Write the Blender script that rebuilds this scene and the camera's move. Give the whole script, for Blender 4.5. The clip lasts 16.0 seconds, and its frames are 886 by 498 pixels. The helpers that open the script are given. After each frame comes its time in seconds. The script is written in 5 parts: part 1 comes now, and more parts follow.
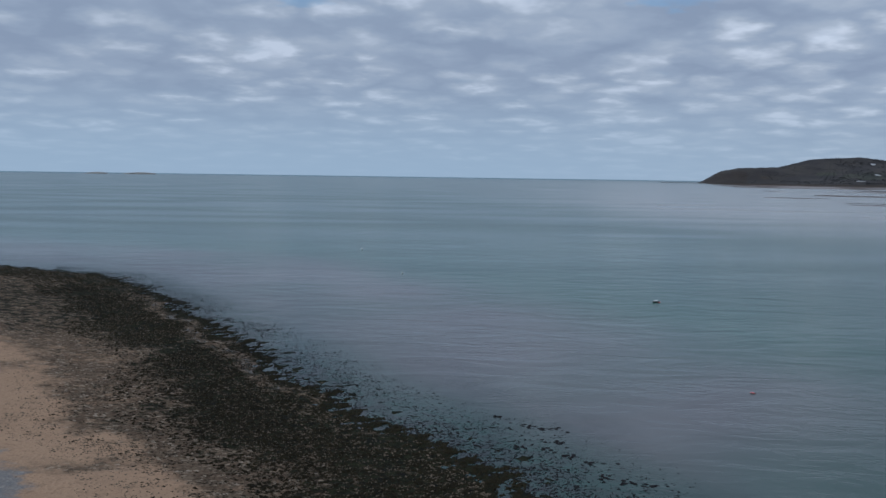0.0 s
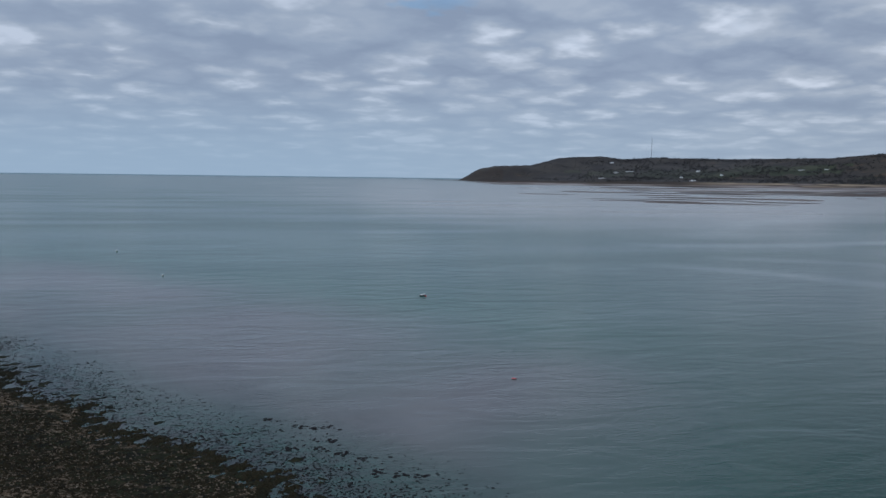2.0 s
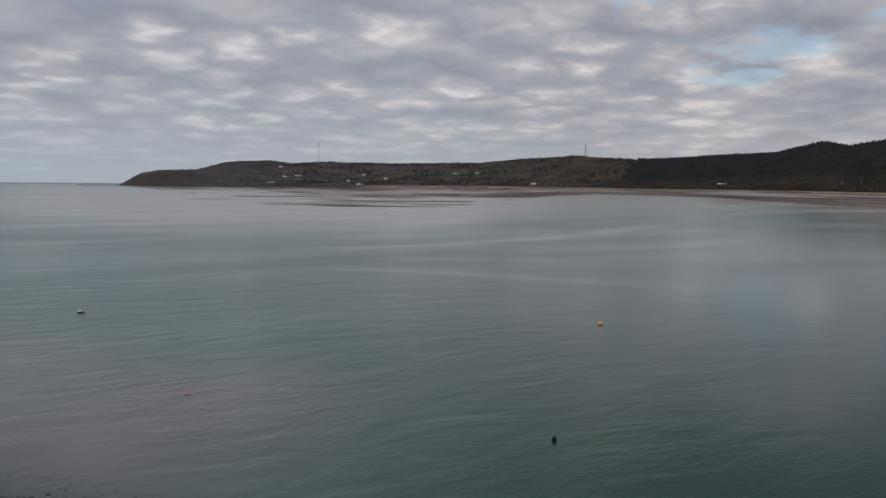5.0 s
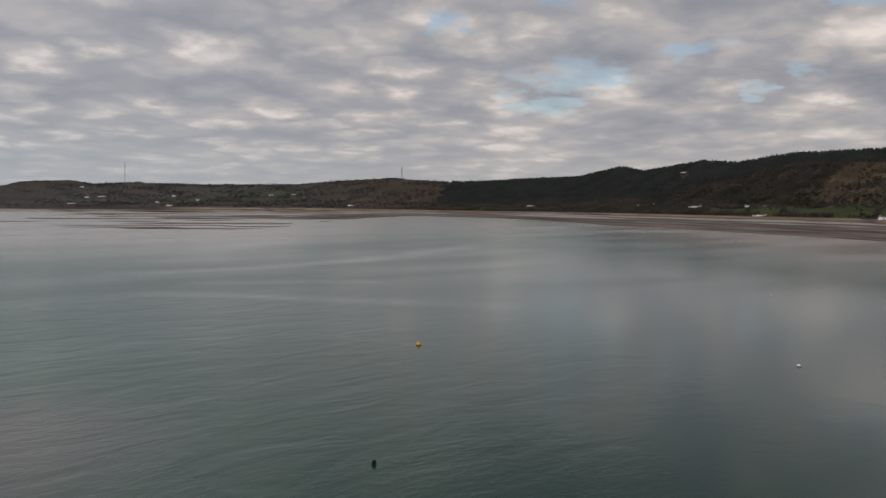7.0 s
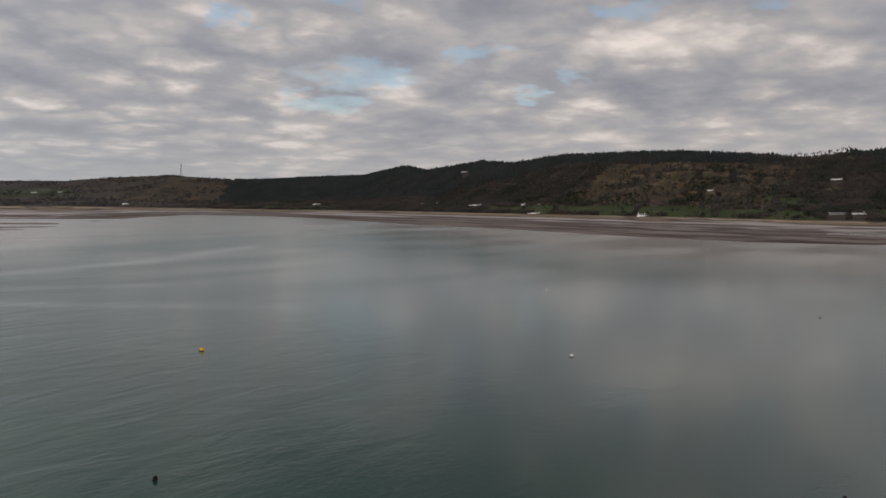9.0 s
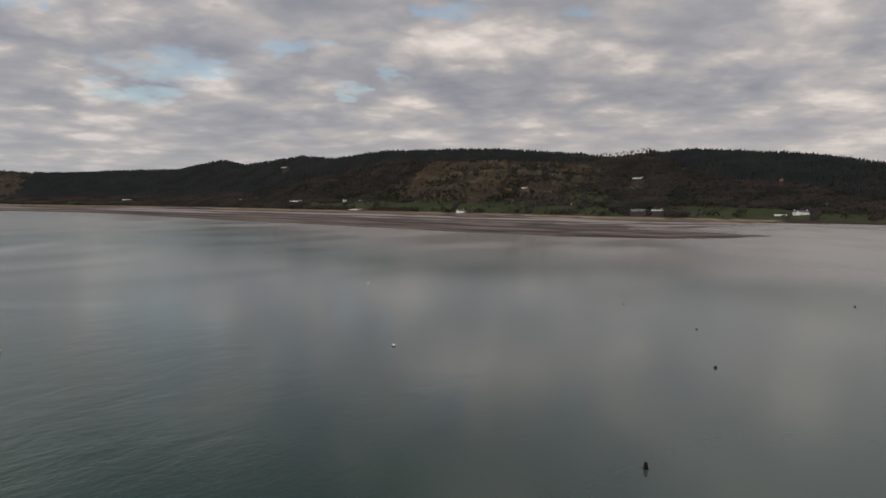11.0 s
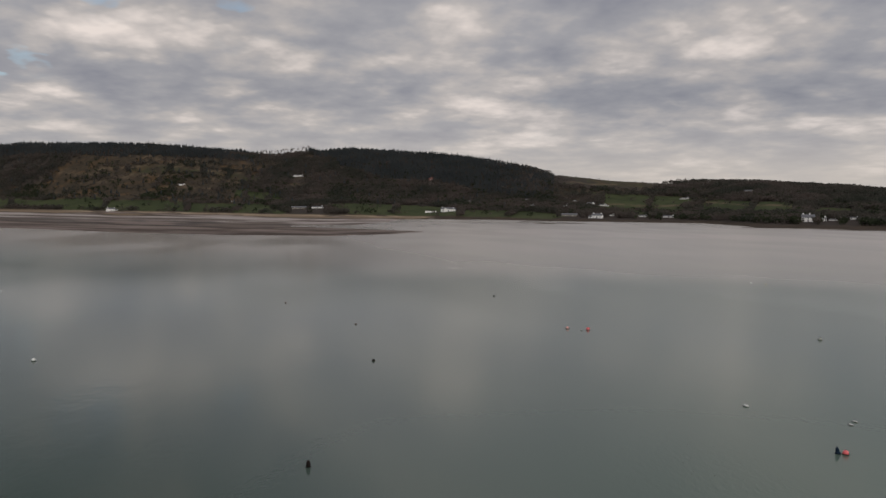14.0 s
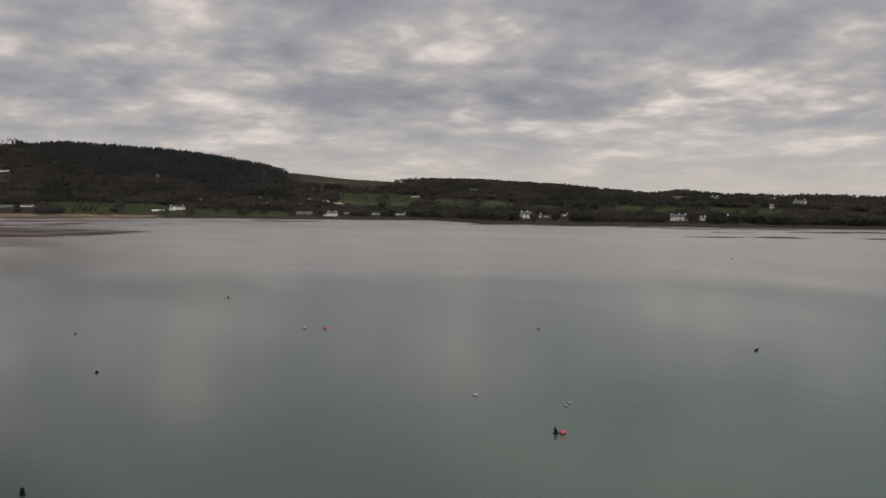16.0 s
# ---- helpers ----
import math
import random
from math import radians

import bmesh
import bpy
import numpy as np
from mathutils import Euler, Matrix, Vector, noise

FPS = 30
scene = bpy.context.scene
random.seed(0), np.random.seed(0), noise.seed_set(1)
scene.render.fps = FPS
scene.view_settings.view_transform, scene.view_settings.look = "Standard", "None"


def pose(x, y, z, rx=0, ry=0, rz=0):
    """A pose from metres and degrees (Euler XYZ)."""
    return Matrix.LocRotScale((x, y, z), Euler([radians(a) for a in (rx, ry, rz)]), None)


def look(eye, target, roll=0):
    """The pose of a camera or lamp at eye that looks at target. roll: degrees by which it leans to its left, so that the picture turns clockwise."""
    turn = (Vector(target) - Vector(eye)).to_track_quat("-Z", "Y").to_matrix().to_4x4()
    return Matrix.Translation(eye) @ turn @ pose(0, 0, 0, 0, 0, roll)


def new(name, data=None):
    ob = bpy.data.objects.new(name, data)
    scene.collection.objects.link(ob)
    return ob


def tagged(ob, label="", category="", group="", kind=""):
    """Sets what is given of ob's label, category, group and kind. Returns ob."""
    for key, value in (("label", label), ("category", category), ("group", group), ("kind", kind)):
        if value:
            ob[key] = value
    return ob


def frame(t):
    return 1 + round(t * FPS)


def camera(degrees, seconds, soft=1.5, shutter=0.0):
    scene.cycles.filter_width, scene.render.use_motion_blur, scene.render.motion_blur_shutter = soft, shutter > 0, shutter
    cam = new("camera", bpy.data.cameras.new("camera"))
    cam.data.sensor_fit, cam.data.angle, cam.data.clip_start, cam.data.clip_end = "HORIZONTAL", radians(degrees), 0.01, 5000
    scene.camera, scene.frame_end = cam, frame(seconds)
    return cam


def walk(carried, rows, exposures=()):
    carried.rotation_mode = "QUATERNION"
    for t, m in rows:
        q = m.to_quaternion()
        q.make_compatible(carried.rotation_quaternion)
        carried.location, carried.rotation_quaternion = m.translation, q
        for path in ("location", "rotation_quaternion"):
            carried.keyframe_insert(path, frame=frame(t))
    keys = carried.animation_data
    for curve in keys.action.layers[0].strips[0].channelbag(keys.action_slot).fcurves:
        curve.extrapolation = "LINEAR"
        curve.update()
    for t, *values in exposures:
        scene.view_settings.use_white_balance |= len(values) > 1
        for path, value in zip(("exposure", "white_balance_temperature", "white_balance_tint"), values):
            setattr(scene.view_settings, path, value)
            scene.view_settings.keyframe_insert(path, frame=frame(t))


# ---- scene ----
# the camera hovers about 15 m above the water near a beach and pans to the right
cam = camera(53.96, 16.0, soft=1.5)
# seconds, x, y, z, yaw, pitch, roll
ROWS = [
    (0, 0.00, 0.00, 15.00, 0.01, -4.83, -0.83),
    (0.5, 0.07, 0.09, 14.94, -3.88, -4.77, -0.78),
    (1, 0.10, 0.18, 14.89, -7.76, -4.73, -0.75),
    (1.5, 0.09, 0.30, 14.88, -11.53, -4.73, -0.73),
    (2, 0.05, 0.42, 14.91, -15.25, -4.77, -0.74),
    (2.5, 0.07, 0.52, 14.95, -18.92, -4.76, -0.76),
    (3, 0.07, 0.56, 14.96, -22.58, -4.75, -0.74),
    (3.5, 0.08, 0.54, 14.98, -26.22, -4.75, -0.70),
    (4, 0.07, 0.50, 15.04, -29.88, -4.75, -0.61),
    (4.5, 0.08, 0.46, 15.10, -33.38, -4.75, -0.50),
    (4.7, 0.08, 0.44, 15.12, -34.75, -4.60, -0.45),
    (6.8, 0.31, 0.63, 15.14, -47.41, -2.78, -0.49),
    (7, 0.32, 0.64, 15.16, -48.67, -2.78, -0.50),
    (7.5, 0.36, 0.68, 15.22, -51.78, -2.81, -0.49),
    (8, 0.38, 0.76, 15.30, -54.98, -2.79, -0.48),
    (8.5, 0.41, 0.80, 15.35, -58.73, -2.78, -0.47),
    (9, 0.44, 0.80, 15.36, -62.67, -2.78, -0.45),
    (9.2, 0.44, 0.80, 15.36, -64.23, -2.79, -0.45),
    (11.3, 0.14, 0.69, 14.76, -76.27, -2.90, -0.63),
    (11.5, 0.13, 0.66, 14.76, -77.69, -2.90, -0.63),
    (12, 0.13, 0.60, 14.79, -81.27, -2.92, -0.61),
    (12.5, 0.15, 0.60, 14.85, -84.46, -2.94, -0.59),
    (13, 0.16, 0.54, 14.93, -88.34, -2.92, -0.57),
    (13.5, 0.16, 0.51, 15.01, -92.27, -2.88, -0.54),
    (14, 0.17, 0.51, 15.08, -96.37, -2.86, -0.51),
    (14.5, 0.19, 0.52, 15.15, -100.50, -2.87, -0.49),
    (15, 0.25, 0.54, 15.20, -104.63, -2.87, -0.46),
    (15.5, 0.28, 0.54, 15.23, -109.08, -2.84, -0.44),
    (16, 0.28, 0.55, 15.26, -113.68, -2.86, -0.42),
]
EXPOSURES = [(0.0, 0.0, 5080, 4), (1.5, 0.0, 5120, 4), (2.5, 0.0, 5230, 5), (3.5, 0.0, 5620, 8), (4.7, 0.0, 6020, 10), (7.0, 0.0, 6500, 10), (16.0, 0.0, 6500, 10)]
walk(cam, [(t, pose(x, y, z, 90 + pitch, roll, yaw)) for t, x, y, z, yaw, pitch, roll in ROWS], EXPOSURES)

rng = np.random.default_rng(7)

# ---------------------------------------------------------------- node help


class Nodes:
    """A short way to write node trees."""

    def __init__(self, tree):
        self.tree = tree

    def add(self, kind, **settings):
        n = self.tree.nodes.new(kind)
        for key, value in settings.items():
            if key in n.inputs.keys():
                self.put(n.inputs[key], value)
            else:
                setattr(n, key, value)
        return n

    def put(self, socket, value):
        if isinstance(value, bpy.types.NodeSocket):
            self.tree.links.new(value, socket)
        elif isinstance(value, bpy.types.Node):
            self.tree.links.new(value.outputs[0], socket)
        else:
            socket.default_value = value

    def math(self, op, a, b=0.0, c=None, clamp=False):
        n = self.tree.nodes.new("ShaderNodeMath")
        n.operation, n.use_clamp = op, clamp
        self.put(n.inputs[0], a)
        self.put(n.inputs[1], b)
        if c is not None:
            self.put(n.inputs[2], c)
        return n.outputs[0]

    def mix(self, fac, a, b, blend="MIX"):
        n = self.tree.nodes.new("ShaderNodeMix")
        n.data_type, n.blend_type = "RGBA", blend
        self.put(n.inputs[0], fac)
        self.put(n.inputs[6], a if not isinstance(a, tuple) else (*a[:3], 1.0))
        self.put(n.inputs[7], b if not isinstance(b, tuple) else (*b[:3], 1.0))
        return n.outputs[2]

    def noise(self, vector, scale, detail=4.0, rough=0.55, stretch=None, warp=0.0):
        if stretch:
            m = self.tree.nodes.new("ShaderNodeMapping")
            m.inputs["Scale"].default_value = stretch[:3]
            if len(stretch) > 3:
                m.inputs["Rotation"].default_value = (0, 0, radians(stretch[3]))
            self.put(m.inputs[0], vector)
            vector = m.outputs[0]
        n = self.tree.nodes.new("ShaderNodeTexNoise")
        self.put(n.inputs["Vector"], vector)
        n.inputs["Scale"].default_value, n.inputs["Detail"].default_value = scale, detail
        n.inputs["Roughness"].default_value, n.inputs["Distortion"].default_value = rough, warp
        return n.outputs[0]

    def step(self, value, low, high, a=0.0, b=1.0):
        n = self.tree.nodes.new("ShaderNodeMapRange")
        n.interpolation_type = "SMOOTHSTEP"
        self.put(n.inputs[0], value)
        for k, x in zip((1, 2, 3, 4), (low, high, a, b)):
            self.put(n.inputs[k], x)
        return n.outputs[0]

    def ramp(self, value, stops):
        n = self.tree.nodes.new("ShaderNodeValToRGB")
        self.put(n.inputs[0], value)
        while len(n.color_ramp.elements) < len(stops):
            n.color_ramp.elements.new(1.0)
        for e, (p, c) in zip(n.color_ramp.elements, stops):
            e.position, e.color = p, (*c[:3], 1.0)
        return n.outputs[0]

    def bump(self, height, strength, distance, normal=None):
        n = self.tree.nodes.new("ShaderNodeBump")
        n.inputs["Strength"].default_value = 1.0
        self.put(n.inputs["Strength"], strength)
        n.inputs["Distance"].default_value = distance
        self.put(n.inputs["Height"], height)
        if normal is not None:
            self.put(n.inputs["Normal"], normal)
        return n.outputs[0]


def material(name):
    m = bpy.data.materials.new(name)
    m.use_nodes = True
    m.node_tree.nodes.clear()
    N = Nodes(m.node_tree)
    out = N.add("ShaderNodeOutputMaterial")
    bsdf = N.add("ShaderNodeBsdfPrincipled")
    m.node_tree.links.new(bsdf.outputs[0], out.inputs[0])
    pos = N.add("ShaderNodeNewGeometry").outputs["Position"]
    return m, N, bsdf, pos


# ---------------------------------------------------------------- sky and sun
SUN_AZ, SUN_EL = 248.0, 26.0  # degrees clockwise from +y, above the horizon
world = bpy.data.worlds.new("sky")
scene.world = world
world.use_nodes = True
world.node_tree.nodes.clear()
W = Nodes(world.node_tree)
out = W.add("ShaderNodeOutputWorld")
back = W.add("ShaderNodeBackground")
world.node_tree.links.new(back.outputs[0], out.inputs[0])
blue = W.add("ShaderNodeTexSky", sky_type="NISHITA", sun_disc=False, sun_elevation=radians(SUN_EL), sun_rotation=radians(SUN_AZ), altitude=15.0)
ray = W.add("ShaderNodeTexCoord").outputs["Generated"]
xyz = W.add("ShaderNodeSeparateXYZ", Vector=ray)
X, Y, Z = xyz.outputs
up = W.math("MAXIMUM", Z, 0.0)
# heaped clouds: foreshortened towards the horizon, but less than a flat sheet
reach = W.math("DIVIDE", W.math("POWER", W.math("ADD", up, 0.10), -0.75), W.math("SQRT", W.math("MAXIMUM", W.math("SUBTRACT", 1.0, W.math("MULTIPLY", Z, Z)), 0.02)))
flat = W.add("ShaderNodeCombineXYZ", X=W.math("MULTIPLY", X, reach), Y=W.math("MULTIPLY", Y, reach)).outputs[0]
CLOUD_SEED = (41.9, -49.2, -25.1)


def moved(vector, size, shift=(0.0, 0.0, 0.0)):
    n = W.add("ShaderNodeVectorMath", operation="MULTIPLY_ADD")
    W.put(n.inputs[0], vector)
    n.inputs[1].default_value = (size, size, 1.0)
    n.inputs[2].default_value = [c + s for c, s in zip(CLOUD_SEED, shift)]
    return n.outputs[0]


# small tufts to the north, broad heaps to the south
south = W.step(W.math("ADD", W.math("MULTIPLY", X, 0.707), W.math("MULTIPLY", Y, -0.707)), -0.6, 0.9)


def puffs(near):
    """Thickness of the broken cloud sheet; near shifts the look-up towards the zenith, to find the lit upper edges."""
    heaps = W.noise(moved(flat, near), 2.3, 5.0, 0.55)
    place = moved(flat, near, (7.1, 2.9, 0.0))
    curl = W.add("ShaderNodeTexNoise", Scale=6.5, Detail=3.0, Roughness=0.55)
    W.put(curl.inputs["Vector"], place)
    bent = W.add("ShaderNodeVectorMath", operation="MULTIPLY_ADD")
    W.put(bent.inputs[0], curl.outputs["Color"])
    bent.inputs[1].default_value = (0.30, 0.30, 0.0)
    W.put(bent.inputs[2], place)
    cell = W.add("ShaderNodeTexVoronoi", feature="SMOOTH_F1", Scale=5.6, Smoothness=0.40)
    W.put(cell.inputs["Vector"], bent.outputs[0])
    # rounded heads with grey gaps between them
    tufts = W.math("ADD", 0.225, W.math("MULTIPLY", cell.outputs["Distance"], 0.60))
    share = W.math("SUBTRACT", 0.66, W.math("MULTIPLY", south, 0.42))
    return W.math("ADD", W.math("MULTIPLY", heaps, W.math("SUBTRACT", 1.0, share)), W.math("MULTIPLY", tufts, share))


banks = W.noise(moved(flat, 1.0, (1.3, 5.2, 0.0)), 0.80, 2.0, 0.5)
heap = puffs(1.0)
thick = W.math("ADD", W.math("MULTIPLY", heap, 0.84), W.math("MULTIPLY", banks, 0.16))
# the upper edges are lit, thick middles and undersides are grey
relief = W.math("SUBTRACT", heap, puffs(0.972))
glow = W.math("ADD", W.math("MULTIPLY", relief, 2.6), W.math("MULTIPLY", W.math("SUBTRACT", 0.5, thick), 3.1))
glow = W.math("ADD", glow, 0.49, clamp=True)
shade = W.ramp(glow, [(0.05, (0.256, 0.266, 0.312)), (0.38, (0.352, 0.355, 0.384)), (0.60, (0.478, 0.455, 0.450)), (0.92, (0.83, 0.752, 0.708))])
# thin places where the blue shows
edge = W.noise(moved(flat, 1.0, (4.4, 0.6, 3.0)), 5.0, 4.0, 0.6)
hole = W.math("SUBTRACT", 1.0, W.math("ADD", W.math("MULTIPLY", thick, 0.45), W.math("MULTIPLY", edge, 0.55)))
fray = W.add("ShaderNodeTexNoise", Scale=4.5, Detail=3.0, Roughness=0.6)
W.put(fray.inputs["Vector"], moved(flat, 1.0, (9.0, 9.0, 1.0)))
fray_side, fray_rise, _ = W.add("ShaderNodeSeparateColor", Color=fray.outputs["Color"]).outputs
GX, GY = (W.math("ADD", c, W.math("MULTIPLY", W.math("SUBTRACT", fray_side, 0.5), k)) for c, k in ((X, 0.14), (Y, -0.14)))
GZ = W.math("ADD", Z, W.math("MULTIPLY", W.math("SUBTRACT", fray_rise, 0.5), 0.055))


def gap(az, el, wide, high):
    """1 in the middle of a thin place in the cloud, 0 outside it."""
    a, e = radians(az), radians(el)
    side = W.math("ADD", W.math("MULTIPLY", GX, math.cos(a)), W.math("MULTIPLY", GY, -math.sin(a)))
    rise = W.math("SUBTRACT", GZ, math.sin(e))
    ahead = W.math("ADD", W.math("MULTIPLY", GX, math.sin(a)), W.math("MULTIPLY", GY, math.cos(a)))
    r = W.math("ADD", W.math("POWER", W.math("ABSOLUTE", W.math("DIVIDE", side, math.sin(radians(wide)))), 2.0),
               W.math("POWER", W.math("ABSOLUTE", W.math("DIVIDE", rise, math.sin(radians(high)))), 2.0))
    r = W.math("ADD", r, W.math("MULTIPLY", W.math("LESS_THAN", ahead, 0.0), 50.0))
    return W.step(r, 1.0, 0.0)


GAPS = [(57.6, 8.4, 4.6, 1.35), (63.5, 9.8, 3.4, 0.75), (55.0, 6.5, 3.4, 1.0), (71.1, 8.5, 1.4, 0.7), (49.0, 11.8, 1.8, 0.7), (57.3, 13.1, 2.2, 0.7), (68.4, 7.4, 1.8, 0.42), (74.5, 12.6, 1.8, 0.8), (83.4, 12.1, 3.0, 0.6), (15.4, 10.9, 4.0, 0.9), (-9.7, 11.0, 2.4, 0.7)]
breaks = 0.0
for g in GAPS:
    breaks = W.math("MAXIMUM", gap(*g), breaks)
open_sky = W.step(W.math("ADD", W.math("MULTIPLY", breaks, 0.62), W.math("MULTIPLY", W.math("SUBTRACT", hole, 0.5), 1.5)), 0.06, 0.98)
blue_sky = W.mix(0.28, W.mix(1.0, blue.outputs[0], (0.092, 0.095, 0.096), "MULTIPLY"), shade)
# the low sky pales into haze, colder to the north
south = W.step(W.math("ADD", W.math("MULTIPLY", X, 0.707), W.math("MULTIPLY", Y, -0.707)), 0.1, 0.95)
warm = W.step(W.math("ADD", W.math("MULTIPLY", X, 0.9), W.math("MULTIPLY", Y, -0.45)), -0.5, 0.9)
shade = W.mix(W.math("MULTIPLY", W.math("SUBTRACT", 1.0, warm), 0.45), shade, (0.375, 0.375, 0.39))
sky = W.mix(open_sky, shade, blue_sky)
haze = W.mix(warm, (0.38, 0.42, 0.455), (0.455, 0.432, 0.418))
haze = W.mix(south, haze, (0.545, 0.497, 0.452))
low = W.step(Z, 0.125, 0.0, 0.0, 1.0)
sky = W.mix(1.0, sky, W.mix(warm, (0.97, 0.98, 1.0), (1.16, 1.14, 1.12)), "MULTIPLY")
# thicker cloud to the east; unseen dimming added higher up darkens the water
east_dim = W.step(W.math("ADD", W.math("MULTIPLY", X, 0.891), W.math("MULTIPLY", Y, 0.454)), 0.80, 0.97)
sky_dim = W.math("SUBTRACT", 1.0, W.math("MULTIPLY", east_dim, W.step(Z, 0.19, 0.38, 0.10, 0.55)))
sky_dim = W.math("MULTIPLY", sky_dim, W.math("SUBTRACT", 1.0, W.math("MULTIPLY", W.math("MULTIPLY", south, 0.15), W.step(Z, 0.05, 0.12))))
sky = W.mix(1.0, sky, W.add("ShaderNodeCombineXYZ", X=sky_dim, Y=sky_dim, Z=sky_dim).outputs[0], "MULTIPLY")
# a bluer bank low in the south-east
bank_low = W.math("MULTIPLY", W.math("MULTIPLY", W.step(Z, 0.018, 0.06), W.step(Z, 0.20, 0.13)), W.step(W.math("ADD", W.math("MULTIPLY", X, 0.927), W.math("MULTIPLY", Y, -0.375)), 0.955, 0.995))
sky = W.mix(bank_low, sky, W.mix(1.0, sky, (0.87, 0.885, 0.91), "MULTIPLY"))
sky = W.mix(W.math("MULTIPLY", low, W.math("ADD", W.math("SUBTRACT", 0.95, W.math("MULTIPLY", warm, 0.33)), W.math("MULTIPLY", south, 0.3))), sky, haze)
# an overcast sky is brighter overhead
top_gain = W.math("ADD", 1.60, W.math("MULTIPLY", south, 1.05))
gain = W.math("ADD", 1.0, W.math("MULTIPLY", W.math("SUBTRACT", top_gain, 1.0), W.step(Z, 0.50, 0.85)))
sky = W.mix(1.0, sky, W.add("ShaderNodeCombineXYZ", X=gain, Y=gain, Z=gain).outputs[0], "MULTIPLY")
# beyond the horizon lies more sea
sky = W.mix(W.math("LESS_THAN", Z, -0.0020), sky, (0.15, 0.19, 0.21))
W.put(back.inputs[0], sky)
back.inputs[1].default_value = 1.0

sun = new("sun", bpy.data.lights.new("sun", "SUN"))
sun.data.energy, sun.data.angle, sun.data.color = 1.1, radians(35), (1.0, 0.93, 0.84)
a, e = radians(SUN_AZ), radians(SUN_EL)
sun.matrix_world = look((300 * math.sin(a) * math.cos(e), 300 * math.cos(a) * math.cos(e), 300 * math.sin(e)), (0, 0, 0))

# ---------------------------------------------------------------- the lie of the land
# azimuth (degrees clockwise from +y): shore distance, shore height, crest distance, crest's rise in degrees
COAST = np.array([
    (16.3, 3420, 0.0, 3500, -0.20), (17.1, 3380, 0.1, 3520, 0.26), (17.6, 3360, 0.1, 3540, 0.56), (20.0, 3330, 0.2, 3650, 0.84), (22.8, 3300, 0.5, 3800, 1.33),
    (30.0, 3150, 5.0, 3900, 1.37), (41.0, 2900, 6.0, 3700, 1.56), (48.5, 2600, 3.0, 3300, 1.70), (58.0, 2250, 2.5, 2900, 2.2), (65.0, 1760, 2.0, 2400, 3.0),
    (75.0, 1430, 1.7, 2000, 3.7), (85.0, 1120, 1.6, 1800, 3.3), (96.0, 1020, 1.5, 1650, 3.4), (103.4, 920, 1.5, 1420, 2.2), (113.0, 900, 1.5, 1500, 1.7),
    (116.5, 735, 1.5, 1400, 1.7), (125.0, 715, 1.5, 1250, 1.2), (132.0, 705, 1.5, 1100, 0.9), (141.0, 715, 1.5, 1000, 0.8), (150.0, 720, 1.5, 1000, 0.8)])
# the crest line's own rises and dips, in degrees: azimuth, rise
CREST = [(16.3, -0.2), (17.1, 0.26), (17.6, 0.56), (18.7, 0.76), (21.0, 0.83), (22.8, 1.32), (25.4, 1.46), (26.8, 1.26), (29.0, 1.38), (32.6, 1.31), (39.3, 1.42),
         (42.2, 1.70), (45.2, 1.88), (49.8, 1.63), (53.4, 1.92), (57.5, 2.12), (60.2, 2.78), (61.6, 2.50), (65.2, 3.14), (67.3, 3.02), (70.5, 3.58), (77.7, 3.80),
         (83.4, 3.48), (85.2, 3.20), (90.0, 3.80), (96.3, 3.52), (99.5, 3.16), (102.2, 2.64), (103.6, 2.12), (107.2, 1.76), (110.0, 1.62), (112.5, 1.74),
         (116.0, 1.72), (121.6, 1.48), (127.0, 1.00), (129.1, 1.20), (131.8, 0.94), (137.0, 0.90), (141.0, 0.82), (150.0, 0.8)]
CREST = np.array(CREST)
EYE = 15.0
WOOD_TOP = 9.0  # height of the trees on the wooded crests


def shore(az):
    return np.interp(az, COAST[:, 0], COAST[:, 1])


def crest_distance(az):
    return np.interp(az, COAST[:, 0], COAST[:, 3])


def wooded(az):
    """How far the crest carries tall trees."""
    return np.interp(az, [16, 49, 52, 84.0, 84.8, 87.6, 88.4, 99.5, 103.2, 104.0, 109, 111, 125, 150], [0.15, 0.2, 1, 1, 0.15, 0.15, 1, 1, 0.35, 0.12, 0.18, 0.35, 0.7, 0.7])


def ripple(x, y, size, seed):
    """Smooth repeatable undulation, about -1 to 1, size metres across."""
    r = np.random.default_rng(seed)
    s = 0
    for k in range(7):
        a, p = r.uniform(0, 2 * np.pi), r.uniform(0, 2 * np.pi)
        w = 2 * np.pi / (size * r.uniform(0.6, 1.7))
        s = s + np.sin((x * np.cos(a) + y * np.sin(a)) * w + p)
    return s / 4.0


def land_height(az, d):
    """Ground height of the far shore at an azimuth (degrees) and a distance from the origin."""
    s, c = shore(az), crest_distance(az)
    z0 = np.interp(az, COAST[:, 0], COAST[:, 2])
    top = EYE + c * np.tan(np.radians(np.interp(az, CREST[:, 0], CREST[:, 1]))) - WOOD_TOP * wooded(az)
    u = (d - s) / (c - s)
    x, y = d * np.sin(np.radians(az)), d * np.cos(np.radians(az))
    t = np.clip((u - 0.28) / 0.72, 0, 1)
    g = 0.15 * np.clip(u / 0.28, 0, 1) + 0.85 * (0.45 * t + 0.55 * t * t * (3 - 2 * t))
    z = z0 + (top - z0) * g
    z = z + np.clip(u, 0, 1) * np.clip((1 - u) * 3, 0, 1) * (top - z0) * 0.035 * ripple(x, y, 260, 3)
    z = np.where(u > 1, top - (d - c) * 0.08, z)
    return np.where(u < 0, z0, z), u


